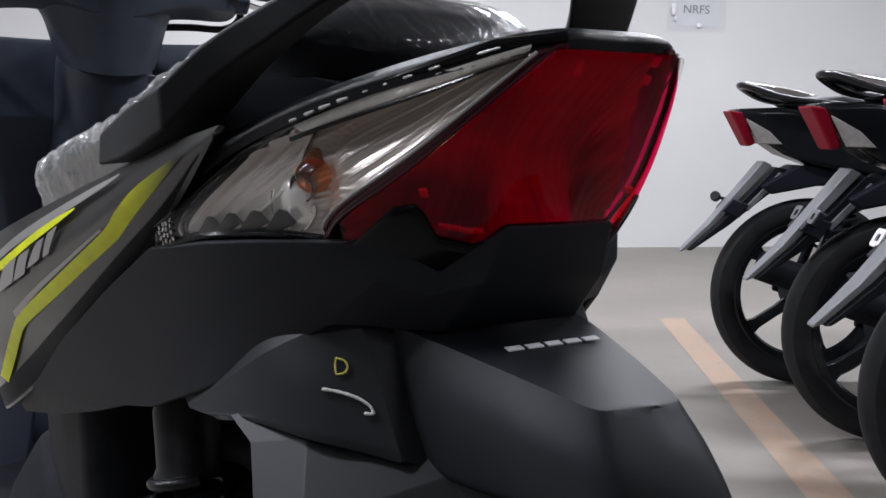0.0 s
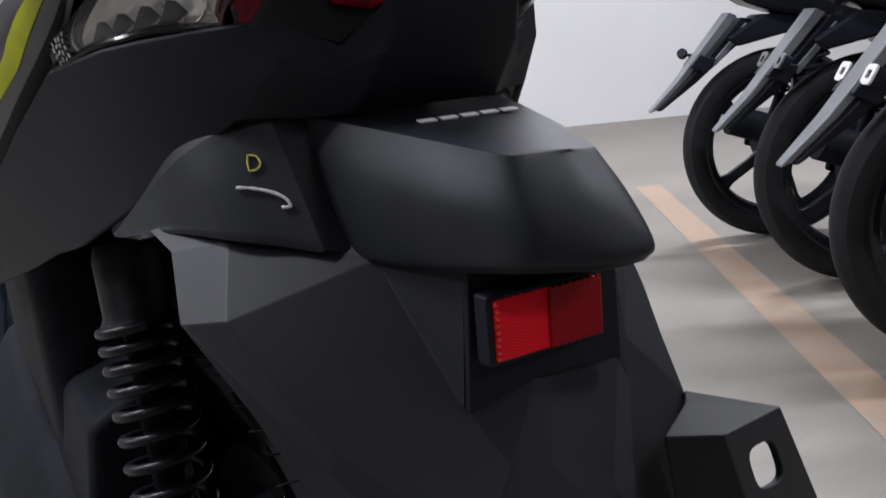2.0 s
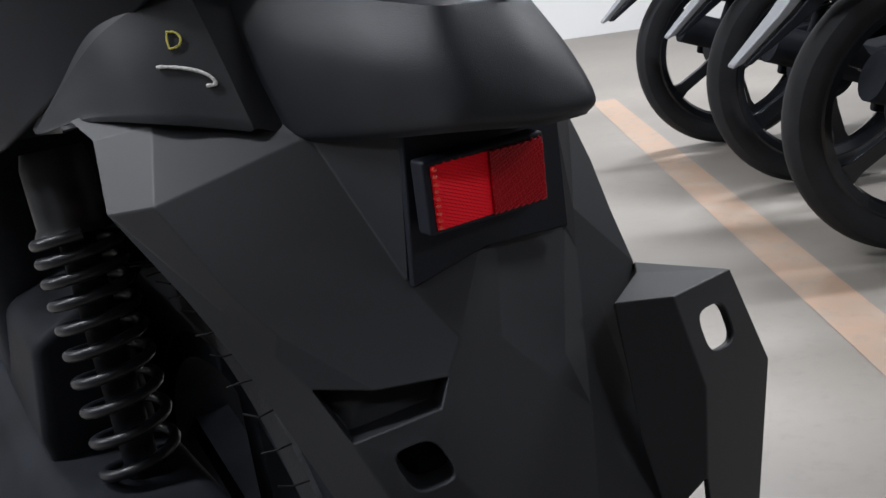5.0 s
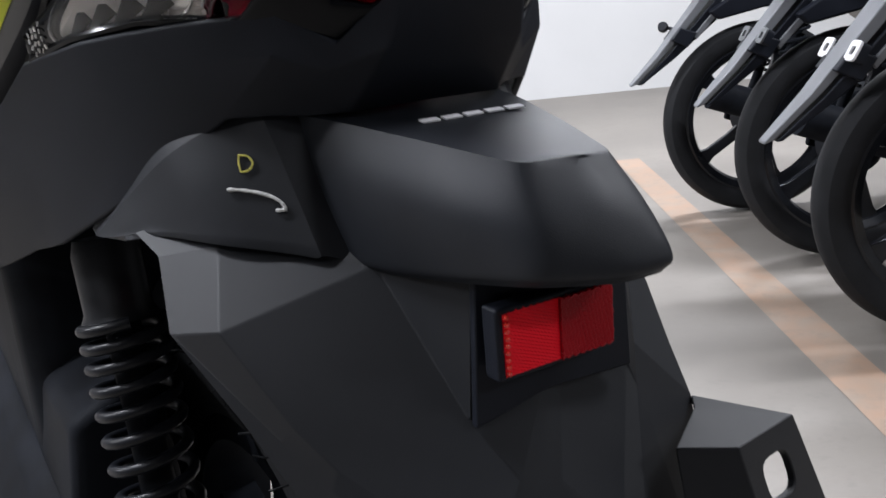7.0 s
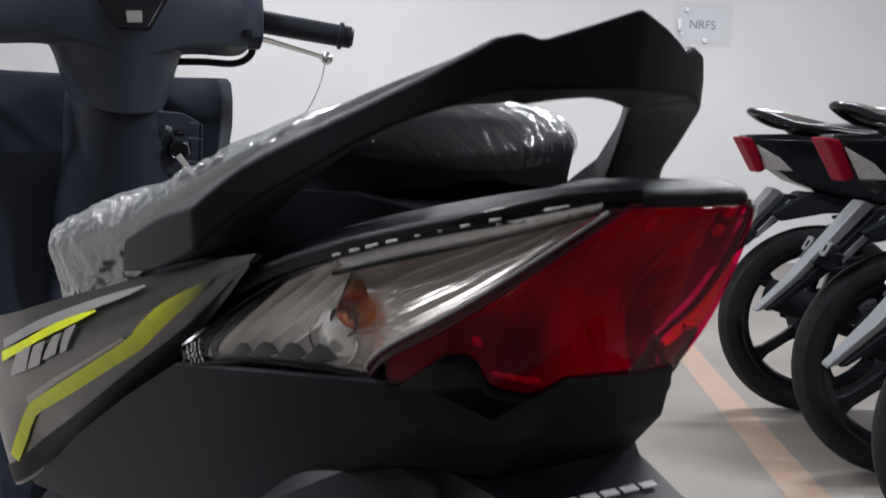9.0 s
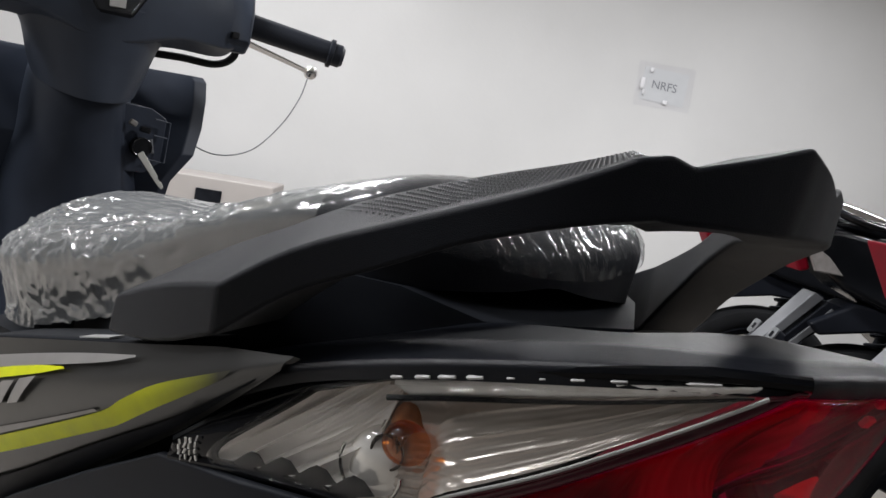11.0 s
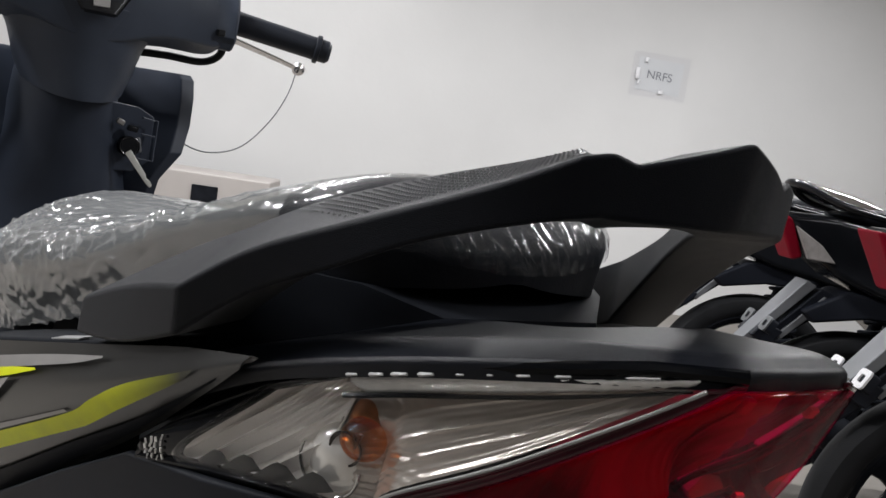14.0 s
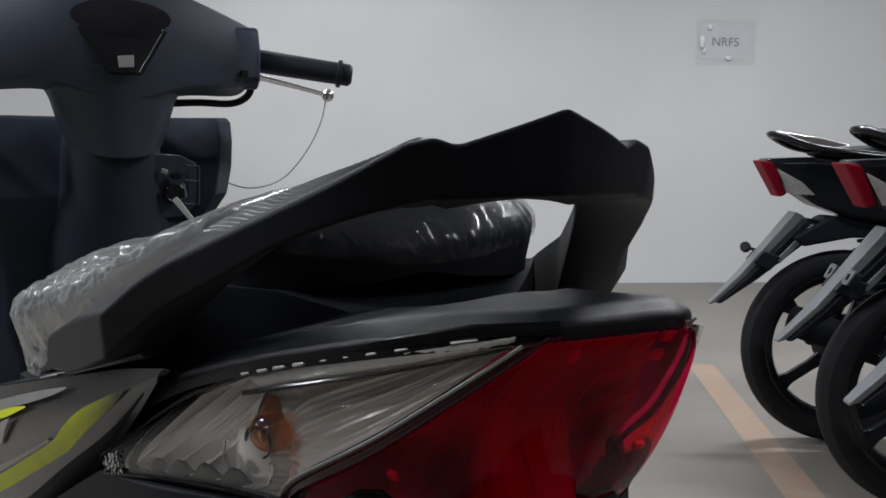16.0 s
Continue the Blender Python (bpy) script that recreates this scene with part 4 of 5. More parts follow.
# knurling on the top of both arms
for outer, inner in ((cols[1], cols[2]), (cols[1][::-1], cols[2][::-1])):
    bm = bmesh.new()
    for k in range(64):
        u = k / 63 * 13.5 + 8.0
        i = int(u)
        p, q = outer[i].lerp(outer[i + 1], u - i), inner[i].lerp(inner[i + 1], u - i)
        t = (outer[i + 1] - outer[i]).normalized()
        w = (q - p).normalized()
        nn = w.cross(t).normalized()
        if nn.z < 0:
            nn = -nn
        m = 9
        for j in range(m):
            if j < (20 - k) * 0.45:
                continue
            c = p.lerp(q, 0.18 + 0.72 * (j + 0.5 * (k % 2)) / m) + nn * 0.0002
            polys(bm, [c + v for v in (t * 0.0008, w * 0.0010, -t * 0.0008, -w * 0.0010, nn * 0.00045)], [(0, 1, 4), (1, 2, 4), (2, 3, 4), (3, 0, 4)])
    kn = part("knurling", bm, KNURLM, rail, smooth=False)
    kn["kind"] = "stuff"

# seat and its wrap
SEAT = [(0.1345, 0.004, 0.798, 0.791), (0.1365, 0.024, 0.804, 0.788), (0.142, 0.047, 0.813, 0.786), (0.153, 0.068, 0.822, 0.784), (0.178, 0.086, 0.828, 0.782), (0.25, 0.106, 0.806, 0.768), (0.36, 0.134, 0.777, 0.722), (0.47, 0.158, 0.763, 0.690), (0.58, 0.150, 0.750, 0.675), (0.68, 0.10, 0.757, 0.68), (0.74, 0.05, 0.753, 0.68)]


def seat_rows(grow, crumple):
    rows = []
    for y, w, hi, lo in SEAT:
        sec = []
        loose = min(1, max(0.28, (y - 0.14) / 0.13))
        g = grow * loose
        for k in range(15):
            a = math.pi * (0.5 - 0.5 * math.cos(math.pi * k / 14))
            x = -math.cos(a)
            sec.append(Vector((math.copysign(abs(x) ** 0.75, x) * (w + g) * (0.87 + 0.13 * min(1, math.sin(a) / 0.45)), y + (0 if y > 0.14 else -g), lo + (hi - lo + g) * math.sin(a) ** 0.55 - g * 0.3)))
        rows.append(sec)
    dense = smooth_grid(rows, 220, 430) if crumple else smooth_grid(rows, 60, 80)
    if crumple:
        for r in dense:
            for p in r:
                loose = min(1, max(0.0, (p.y - 0.14) / 0.13))
                d = noise.voronoi(p * 92)[0]
                side = 0.25 + 0.75 * min(1, abs(p.x) / 0.085) ** 2
                fold = (1 - abs(noise.noise(Vector((p.x * 30 + p.y * 34 + p.z * 30, p.y * 12 - p.z * 16, p.z * 22))))) ** 3
                n = 0.35 * noise.fractal(p * 18, 0.9, 2.1, 3) + side * (0.7 * fold + 0.55 * (d[1] - d[0]) + 0.42 * abs(noise.noise(p * 110)) + 0.22 * noise.noise(p * 200)) - 0.6
                streak = (1 - abs(noise.noise(Vector((p.x * 150 + p.z * 60, p.y * 22, p.z * 70))))) ** 4 * (0.12 + max(0, 1 - (p.y - 0.13) / 0.08))
                away = Vector((p.x * 2.5, -0.15 if p.y < 0.18 else 0, 0.35)).normalized()
                p += away * (crumple * n * loose * loose + 0.0012 * streak * (1 - loose))
    return dense


bm = bmesh.new()
g = seat_rows(0, 0)
skin(bm, g)
bm.faces.new([v for v in [bm.verts.new(p) for p in g[0]]])
seat = part("seat", bm, VINYL, scooter, "black vinyl seat wrapped in crinkled clear plastic film")
FILM = lens_material("clear_plastic_film", (0.90, 0.93, 0.92), 0.95, 0.15, haze=0.10, low=0.17, high=0.85)
CREASED = lens_material("creased_plastic_film", (0.94, 0.95, 0.96), 0.95, 0.09, haze=0.006, low=0.035, high=0.8)
TIGHT = lens_material("tight_plastic_film", (0.95, 0.95, 0.96), 0.9, 0.13, haze=0.014, low=0.04, high=0.95)
g = seat_rows(0.008, 0.0047)
cut = [k for k, r in enumerate(g) if r[110].y > 0.185][0]
end = [k for k, r in enumerate(g) if r[110].y > 0.158][0]
for rows, mat, label in ((g[:end + 1], CREASED, "creased clear plastic film at the seat's tail"), (g[end:cut + 1], TIGHT, "clear plastic film stretched tight over the pillion"), (g[cut:], FILM, "crinkled clear plastic film")):
    bm = bmesh.new()
    vs = skin(bm, rows if mat is FILM else [r[39:181] for r in rows])
    if mat is CREASED:
        bm.faces.new(vs[0])
    part("plastic_wrap", bm, mat, seat, label)

bm = bmesh.new()
skin(bm, [[Vector((0.046 + (0.007 - 0.003 * j / 8) * i / 6, 0.149 - 0.003 * math.sin(i * 1.3 + j * 0.9) * (j / 8), 0.789 - 0.006 * j / 8)) for i in range(7)] for j in range(9)])
part("film_tail", bm, TIGHT, seat, "loose tail of clear film")

# black tray between the seat and the tail cover
bm = bmesh.new()
tray = []
for y, w, lo, hi in [(0.125, 0.040, 0.762, 0.778), (0.15, 0.064, 0.755, 0.785), (0.20, 0.100, 0.74, 0.785), (0.30, 0.116, 0.71, 0.748), (0.45, 0.120, 0.66, 0.70), (0.54, 0.10, 0.64, 0.685)]:
    tray.append([Vector((-w, y, lo)), Vector((-w * 0.97, y, hi)), Vector((w * 0.97, y, hi)), Vector((w, y, lo))])
skin(bm, tray, ring=True, cap=True)
part("seat_tray", bm, DARK, scooter, "black plastic tray under the seat")

bm = bmesh.new()
edge = [p for p in spline(PTOP, 61) if 0.20 < p.y < 0.40]
ledge = [[p + Vector((0.0035 + 0.034 * i / 4, 0.008 * i / 4, 0.0012 + 0.003 * i / 4)) for i in range(5)] for p in edge]
block(bm, (0.007, 0.030, 0.0006), Matrix.Translation((-0.1415, 0.268, 0.7322)) @ pose(0, 0, 0, -14, -6, 14))
part("sticker", bm, SILVERPL2, scooter, "small pale sticker beside the seat")
bm = bmesh.new()
skin(bm, ledge)
solid(part("seat_ledge", bm, DARK, scooter, "black ledge between the seat and the side panel"), 0.003)

# rear shock
shock = part("rear_shock", bmesh.new(), DARK, scooter, "black rear shock absorber with coil spring")
A, Z0 = Vector((-0.0925, 0.3035, 0.585)), Vector((-0.092, 0.258, 0.29))
bm = bmesh.new()
tube(bm, [A.lerp(Z0, t) for t in (-0.03, 0, 0.12, 0.14)], [0.018, 0.0205, 0.0205, 0.0235], 20)
part("shock_cap", bm, CAPM, shock, "dull dark shock cap")
bm = bmesh.new()
tube(bm, [A.lerp(Z0, t) for t in (0.1, 0.98)], 0.011, 16)
part("shock_rod", bm, DARK, shock)
bm = bmesh.new()
ax = (Z0 - A).normalized()
e1 = ax.cross(Vector((1, 0, 0))).normalized()
e2 = ax.cross(e1)
turns = 13
path = []
for k in range(turns * 18 + 1):
    q = k / (turns * 18)
    q2 = q * 0.55 + 0.45 * q * q
    a = 2 * math.pi * turns * q
    path.append(A.lerp(Z0, 0.14 + 0.82 * q2) + (e1 * math.cos(a) + e2 * math.sin(a)) * 0.0235)
tube(bm, path, 0.0037, 12)
part("coil_spring", bm, COILM, shock, "black coil spring")

# rear wheel
wheel = part("rear_wheel", bmesh.new(), RUBBER, scooter, "black rear wheel")
bm = bmesh.new()
turned(bm, [(0.19, -0.032), (0.215, -0.043), (0.24, -0.043), (0.254, -0.03), (0.262, 0), (0.254, 0.03), (0.24, 0.043), (0.215, 0.043), (0.19, 0.032), (0.19, -0.032)], pose(0, 0.285, 0.262), 64)
tyre = part("tyre", bm, RUBBER, wheel)
bm = bmesh.new()
turned(bm, [(0.19, -0.03), (0.17, -0.03), (0.165, 0), (0.17, 0.03), (0.19, 0.03)], pose(0, 0.285, 0.262), 48)
for k in range(5):
    block(bm, (0.03, 0.03, 0.16), pose(0, 0.285, 0.262, k * 72) @ pose(0, 0, 0.09))
part("rim", bm, DARK, wheel)
bm = bmesh.new()
tube(bm, [(-0.09, 0.285, 0.262), (0.10, 0.285, 0.262)], 0.04, 20)
part("hub", bm, DARK, wheel)

# engine and air box in the dark below the panel
bm = bmesh.new()
skin(bm, [[Vector((x, y, z)) for x, z in ((-0.13, 0.34), (-0.14, 0.40), (-0.13, 0.47), (-0.07, 0.5), (-0.06, 0.3))] for y in (0.33, 0.40, 0.55, 0.68)], ring=True, cap=True)
rounded(part("air_box", bm, DARK, scooter, "black plastic air box"), 0.01, 3)
bm = bmesh.new()
skin(bm, [[Vector((x * k, y, z + dz)) for x, z in ((-0.16, 0.16), (-0.19, 0.22), (-0.19, 0.32), (-0.15, 0.385), (-0.06, 0.39), (-0.05, 0.16))] for y, k, dz in ((0.17, 0.8, -0.02), (0.22, 0.95, 0), (0.35, 1, 0.0), (0.55, 1, 0.03), (0.80, 0.95, 0.05))], ring=True, cap=True)
rounded(part("belt_case", bm, DARK, scooter, "black belt drive case"), 0.015, 3)
bm = bmesh.new()
rows = []
for k in range(25):
    a = math.radians(20 + 130 * k / 24)
    rows.append([Vector((x, 0.285 - r * math.cos(a), 0.262 + r * math.sin(a))) for x, r in ((-0.050, 0.272), (-0.050, 0.285), (-0.04, 0.297), (0.04, 0.297), (0.050, 0.285), (0.050, 0.272))])
skin(bm, rows)
solid(part("inner_fender", bm, DARK, scooter, "black inner fender over the tyre"), 0.003)
for k in range(16):
    bm = bmesh.new()
    a = math.radians(30 + 5 * k)
    p = Vector((-0.044, 0.285 - 0.245 * math.cos(a), 0.262 + 0.245 * math.sin(a)))
    tube(bm, [p, p + Vector((-0.010, -0.002 * (k % 3), 0.001)), p + Vector((-0.016, 0.002, 0.003 * (k % 2)))], 0.0006, 5)
    part("rubber_whisker", bm, RUBBER, wheel, "thin rubber whisker")

# handlebar cowl, grips, lever
bm = bmesh.new()
sec = []
for x, y, z0, z1, d in [(-0.194, 1.125, 0.945, 1.025, 0.025), (-0.17, 1.12, 0.925, 1.035, 0.04), (-0.09, 1.10, 0.926, 1.06, 0.055), (0, 1.09, 0.90, 1.075, 0.06), (0.09, 1.10, 0.922, 1.06, 0.055), (0.17, 1.12, 0.925, 1.035, 0.04), (0.194, 1.125, 0.945, 1.025, 0.025)]:
    sec.append([Vector((x, y - d * 0.8, z0 + 0.01)), Vector((x, y - d, (z0 + z1) / 2)), Vector((x, y - d * 0.6, z1 - 0.008)), Vector((x, y + d * 0.5, z1)), Vector((x, y + d * 1.6, (z0 + z1) / 2)), Vector((x, y + d * 0.6, z0))])
skin(bm, [[c for c in r] for r in zip(*[spline([r[i] for r in sec], 40) for i in range(6)])], ring=True, cap=True)
rounded(part("handlebar_cowl", bm, NAVY, scooter, "satin black handlebar cowl", angle=70), 0.008, 4, 35)
for s in (1, -1):
    bm = bmesh.new()
    p0, p1 = Vector((0.186 * s, 1.127, 0.979)), Vector((0.333 * s, 1.076, 0.956))
    prof = [(0, 0.0215), (0.02, 0.0215), (0.03, 0.0165), (0.1, 0.0172), (0.85, 0.0165), (0.86, 0.0205), (0.895, 0.0205), (0.9, 0.0165), (0.97, 0.0165), (1, 0.012)]
    tube(bm, [p0.lerp(p1, t) for t, r in prof], [r for t, r in prof], 24)
    part("grip", bm, GRIPM, scooter, "black rubber handlebar grip")
    bm = bmesh.new()
    skin(bm, [[Vector((x * s, y, z)) for y, z in ((1.082, 0.945), (1.078, 0.985), (1.088, 1.020), (1.140, 1.024), (1.150, 0.985), (1.140, 0.938), (1.098, 0.932))] for x in (0.120, 0.158, 0.190, 0.195)], ring=True, cap=True)
    rounded(part("switch_housing", bm, NAVY, scooter, "boxy black switch housing", angle=50), 0.005, 3)
    bm = bmesh.new()
    q = [(0.19 * s, 1.155, 0.960), (0.25 * s, 1.175, 0.95), (0.30 * s, 1.182, 0.94), (0.332 * s, 1.186, 0.933)]
    tube(bm, q, [0.008, 0.007, 0.006, 0.006], 12, flat=0.6)
    bmesh.ops.create_uvsphere(bm, u_segments=16, v_segments=10, radius=0.0105, matrix=Matrix.Translation((0.333 * s, 1.186, 0.933)))
    part("brake_lever", bm, CHROME, scooter, "bright metal brake lever with a ball end")
bm = bmesh.new()
tube(bm, spline([(0.330, 1.187, 0.925), (0.322, 1.19, 0.89), (0.30, 1.195, 0.845), (0.26, 1.20, 0.80), (0.21, 1.21, 0.785), (0.165, 1.22, 0.80), (0.14, 1.23, 0.83)], 40), 0.0019, 6, flat=0.6)
part("wire_tie", bm, STEEL, scooter, "thin wire tie hanging from the lever")
bm = bmesh.new()
tube(bm, spline([(0.198, 1.15, 0.955), (0.195, 1.15, 0.93), (0.17, 1.15, 0.915), (0.12, 1.15, 0.915), (0.06, 1.15, 0.912)], 24), 0.0055, 10)
part("brake_cable", bm, RUBBER, scooter, "black brake cable under the cowl")
bm = bmesh.new()
polys(bm, [(-0.0095, 1.016, 0.964), (0.0105, 1.016, 0.966), (0.0100, 1.0135, 0.950), (-0.0085, 1.0135, 0.949)], [(0, 1, 2, 3)])
solid(part("badge", bm, SILV, scooter, "small silver badge"), 0.003, 0.0008)

V = [(-0.052, 1.028, 1.000), (-0.018, 1.016, 0.944), (0.018, 1.016, 0.944), (0.052, 1.028, 1.000)]
bm = bmesh.new()
polys(bm, [Vector(p) + Vector((0, 0.001, 0)) for p in V], [(0, 1, 2, 3)])
solid(part("meter_surround", bm, GLOSS, scooter, "gloss black panel below the meter"), 0.004, 0.001)
bm = bmesh.new()
tube(bm, V[:2], 0.0035, 8)
tube(bm, V[1:3], 0.0035, 8)
tube(bm, V[2:], 0.0035, 8)
part("trim_vee", bm, GLOSS, scooter, "gloss black vee trim round the badge")
bm = bmesh.new()
rows = []
for j in range(7):
    k1 = 1 - j / 7
    rows.append([Vector((0.062 * k1 * math.cos(a), 1.0395 + 0.011 * k1 * math.sin(a) - 0.006 - 0.003 * (1 - k1 * k1), 1.016 + 0.024 * k1 * math.sin(a))) for a in (2 * math.pi * k / 32 for k in range(32))])
vs = skin(bm, rows, ring=True)
bm.faces.new(vs[-1])
part("meter_glass", bm, METERM, scooter, "glossy dark meter glass")
for x in (0.165, -0.165):
    bm = bmesh.new()
    block(bm, (0.011, 0.010, 0.009), pose(x * 1.03, 1.079, 0.954))
    rounded(part("switch", bm, GREYP, scooter, "small dark grey switch"), 0.002)
bm = bmesh.new()
tube(bm, [(0.192, 1.121, 1.0), (0.194, 1.121, 1.010)], 0.005, 12)
part("cable_end", bm, CHROME, scooter, "bright cable end")

# stem cover and leg shield
bm = bmesh.new()
rows = []
for z, y, w in [(0.955, 1.045, 0.106), (0.938, 1.050, 0.092), (0.922, 1.055, 0.082), (0.905, 1.060, 0.076), (0.885, 1.066, 0.070), (0.865, 1.072, 0.062)]:
    rows.append([Vector((w * math.sin(a), y + 0.10 - 0.11 * math.cos(a) + 0.0, z - 0.03 * (0.955 - z) / 0.09 * math.cos(a))) for a in (math.radians(-100 + 200 * k / 20) for k in range(21))])
skin(bm, smooth_grid(rows, 41, 24))
solid(part("handlebar_neck", bm, NAVY, scooter, "satin black neck under the handlebar cowl"), 0.004, 0.001)
bm = bmesh.new()
rows = []
for z, y, w in [(0.90, 1.086, 0.058), (0.86, 1.088, 0.066), (0.80, 1.094, 0.076), (0.70, 1.10, 0.10), (0.55, 1.10, 0.12), (0.40, 1.06, 0.14), (0.33, 1.02, 0.15)]:
    rows.append([Vector((w * math.sin(a), y + 0.12 - 0.13 * math.cos(a), z)) for a in (math.radians(-110 + 220 * k / 16) for k in range(17))])
skin(bm, rows)
solid(part("stem_cover", bm, NAVY2, scooter, "satin black steering stem cover"), 0.004)
bm = bmesh.new()
rows = []
for z, w, y in [(0.896, 0.175, 1.240), (0.888, 0.179, 1.232), (0.86, 0.178, 1.22), (0.82, 0.171, 1.20), (0.78, 0.158, 1.18), (0.74, 0.130, 1.18), (0.70, 0.125, 1.19), (0.6, 0.19, 1.19), (0.45, 0.21, 1.15), (0.30, 0.2, 1.1)]:
    rows.append([Vector(((w if k > 0 else max(w, 0.19)) * k / 8, y - 0.05 * (k / 8) ** 2 + (0.02 if abs(k) == 8 else 0), z)) for k in range(-8, 9)])
skin(bm, rows)
solid(part("leg_shield", bm, NAVY2, scooter, "satin black leg shield with open pockets"), 0.03, 0.008, 3, offset=1)
bm = bmesh.new()
block(bm, (0.40, 0.5, 0.05), pose(0, 0.90, 0.28))
rounded(part("floorboard", bm, DARK, scooter, "black floorboard"), 0.02, 3)
bm = bmesh.new()
block(bm, (0.28, 0.34, 0.24), pose(0, 0.60, 0.50))
rounded(part("luggage_box", bm, DARK, scooter, "black luggage box under the seat"), 0.03, 3)
panel = [(0.035, 1.112, 0.842), (0.085, 1.122, 0.838), (0.112, 1.142, 0.826), (0.110, 1.142, 0.764), (0.085, 1.130, 0.748), (0.045, 1.112, 0.748)]
bm = bmesh.new()
skin(bm, [[Vector(p) for p in panel], [Vector(p) + Vector((0, 0.035, 0)) for p in panel]], ring=True, cap=True)
rounded(part("ignition_panel", bm, NAVY2, scooter, "black panel round the ignition lock", angle=30), 0.003)
bm = bmesh.new()
turned(bm, [(0.0005, -0.014), (0.011, -0.014), (0.0135, -0.006), (0.0135, 0.022)], pose(0.073, 1.118, 0.784, 0, 0, 90), 24)
part("ignition_lock", bm, GLOSS, scooter, "black ignition lock")
bm = bmesh.new()
tube(bm, [pose(0.073, 1.104, 0.784) @ Vector((0.0125 * math.cos(a), 0, 0.0125 * math.sin(a))) for a in (2 * math.pi * k / 24 for k in range(25))], 0.0012, 6)
part("lock_ring", bm, GLOSS, scooter, "black ring round the ignition lock")
pocket = [(0.090, 1.119, 0.824), (0.112, 1.126, 0.822), (0.110, 1.126, 0.766), (0.088, 1.119, 0.768)]
bm = bmesh.new()
tube(bm, pocket, 0.0016, 6)
part("pocket_edge", bm, NAVY, scooter, "grey moulded edge of the pocket beside the lock")
bm = bmesh.new()
tube(bm, [(0.090, 1.119, 0.802), (0.111, 1.126, 0.800)], 0.0014, 6)
part("pocket_bar", bm, NAVY, scooter, "grey bar across the pocket")
for name, size, m, mat, label in (("lock_shutter", (0.011, 0.006, 0.008), pose(0.059, 1.109, 0.815, 0, 25, 0), SILV, "pale lock shutter"), ("lock_knob", (0.014, 0.012, 0.008), pose(0.076, 1.112, 0.808, 0, 10, 0), GLOSS, "gloss black knob above the lock"), ("lock_lever", (0.005, 0.005, 0.020), pose(0.087, 1.112, 0.787, 0, -12, 0), SILVERPL, "small grey lever beside the lock")):
    bm = bmesh.new()
    block(bm, size, m)
    rounded(part(name, bm, mat, scooter, label), 0.002)
bm = bmesh.new()
blade = [(-0.0046, 0.004), (0.0046, 0.004), (0.0042, -0.034), (0.0020, -0.038), (0.0042, -0.045), (0.0030, -0.051), (-0.0010, -0.052), (-0.0026, -0.044), (-0.0032, -0.036)]
polys(bm, [pose(0.073, 1.100, 0.774, -8, -36, 0) @ Vector((x, 0, z)) for x, z in blade], [tuple(range(len(blade)))])
solid(part("key", bm, KEYM, scooter, "pale metal ignition key"), 0.0024, 0.0006)

# ---- the floor line, the notice and the box ----
LINEM = material("worn_orange_line", (0.40, 0.265, 0.185), 0.6, grain=0.2, grain_scale=80, vary=0.15, vary_scale=14, dust=(0.30, 0.245, 0.195))
add_stains(LINEM, 22.0, (1.0, 1.0, 1.0), 0.6, (0.22, 0.19, 0.16))
bm = bmesh.new()
a, b = Vector((0.93, 3.60, 0.0)), Vector((0.70, 0.2, 0.0))
n = Vector((1, 0.07, 0)).normalized() * 0.05
skin(bm, [[a.lerp(b, k / 30) - n * (1 + 0.06 * noise.noise(Vector((k, 0, 0)))) + Vector((0, 0, 0.001)), a.lerp(b, k / 30) + n * (1 + 0.06 * noise.noise(Vector((k, 9, 0)))) + Vector((0, 0, 0.001))] for k in range(31)])
tagged(part("floor_line", bm, LINEM), "worn orange parking line painted on the floor", "floor line", kind="structure")

notice = thing("wall_notice", "white paper notice in a clear plastic sleeve taped to the wall", "notice", m=WALL_M @ pose(0.21, -0.0012, 1.52))
bm = bmesh.new()
block(bm, (0.30, 0.002, 0.21), pose(0, 0, 0, 0, 2, 0))
part("paper", bm, material("notice_paper", (0.63, 0.645, 0.65), 0.75, vary=0.03), notice, smooth=False)
bm = bmesh.new()
g = [[Vector((-0.19 + 0.38 * i / 24, -0.006 - 0.004 * abs(noise.noise(Vector((i * 0.4, j * 0.4, 3)))), -0.14 + 0.28 * j / 18)) for i in range(25)] for j in range(19)]
skin(bm, g)
part("plastic_sleeve", bm, lens_material("sleeve_film", (0.97, 0.97, 0.98), 0.9, 0.12, low=0.03, high=0.3), notice, "clear plastic sleeve")
# glints of the crinkled sleeve, made as small white scraps
for x, z, w, h in ((-0.148, 0.0, 0.030, 0.075), (-0.10, 0.092, 0.028, 0.030), (0.02, -0.098, 0.034, 0.026), (-0.135, -0.055, 0.016, 0.03)):
    bm = bmesh.new()
    skin(bm, [[Vector((x + w * (i / 4 - 0.5) * (1 - 0.4 * abs(j / 4 - 0.5)), -0.011 - 0.004 * math.sin(i * 0.9 + j), z + h * (j / 4 - 0.5))) for i in range(5)] for j in range(5)])
    solid(part("sleeve_glint", bm, WHITE, notice, "white scrap standing in for a glint on the sleeve"), 0.0006)
txt = bpy.data.curves.new("notice_text", "FONT")
txt.body, txt.size, txt.extrude, txt.align_x, txt.align_y = "NRFS", 0.075, 0.0006, "CENTER", "CENTER"
tmp = bpy.data.objects.new("notice_text", txt)
scene.collection.objects.link(tmp)
me = bpy.data.meshes.new_from_object(tmp.evaluated_get(bpy.context.evaluated_depsgraph_get()))
bpy.data.objects.remove(tmp)
ob = new("notice_text", me)
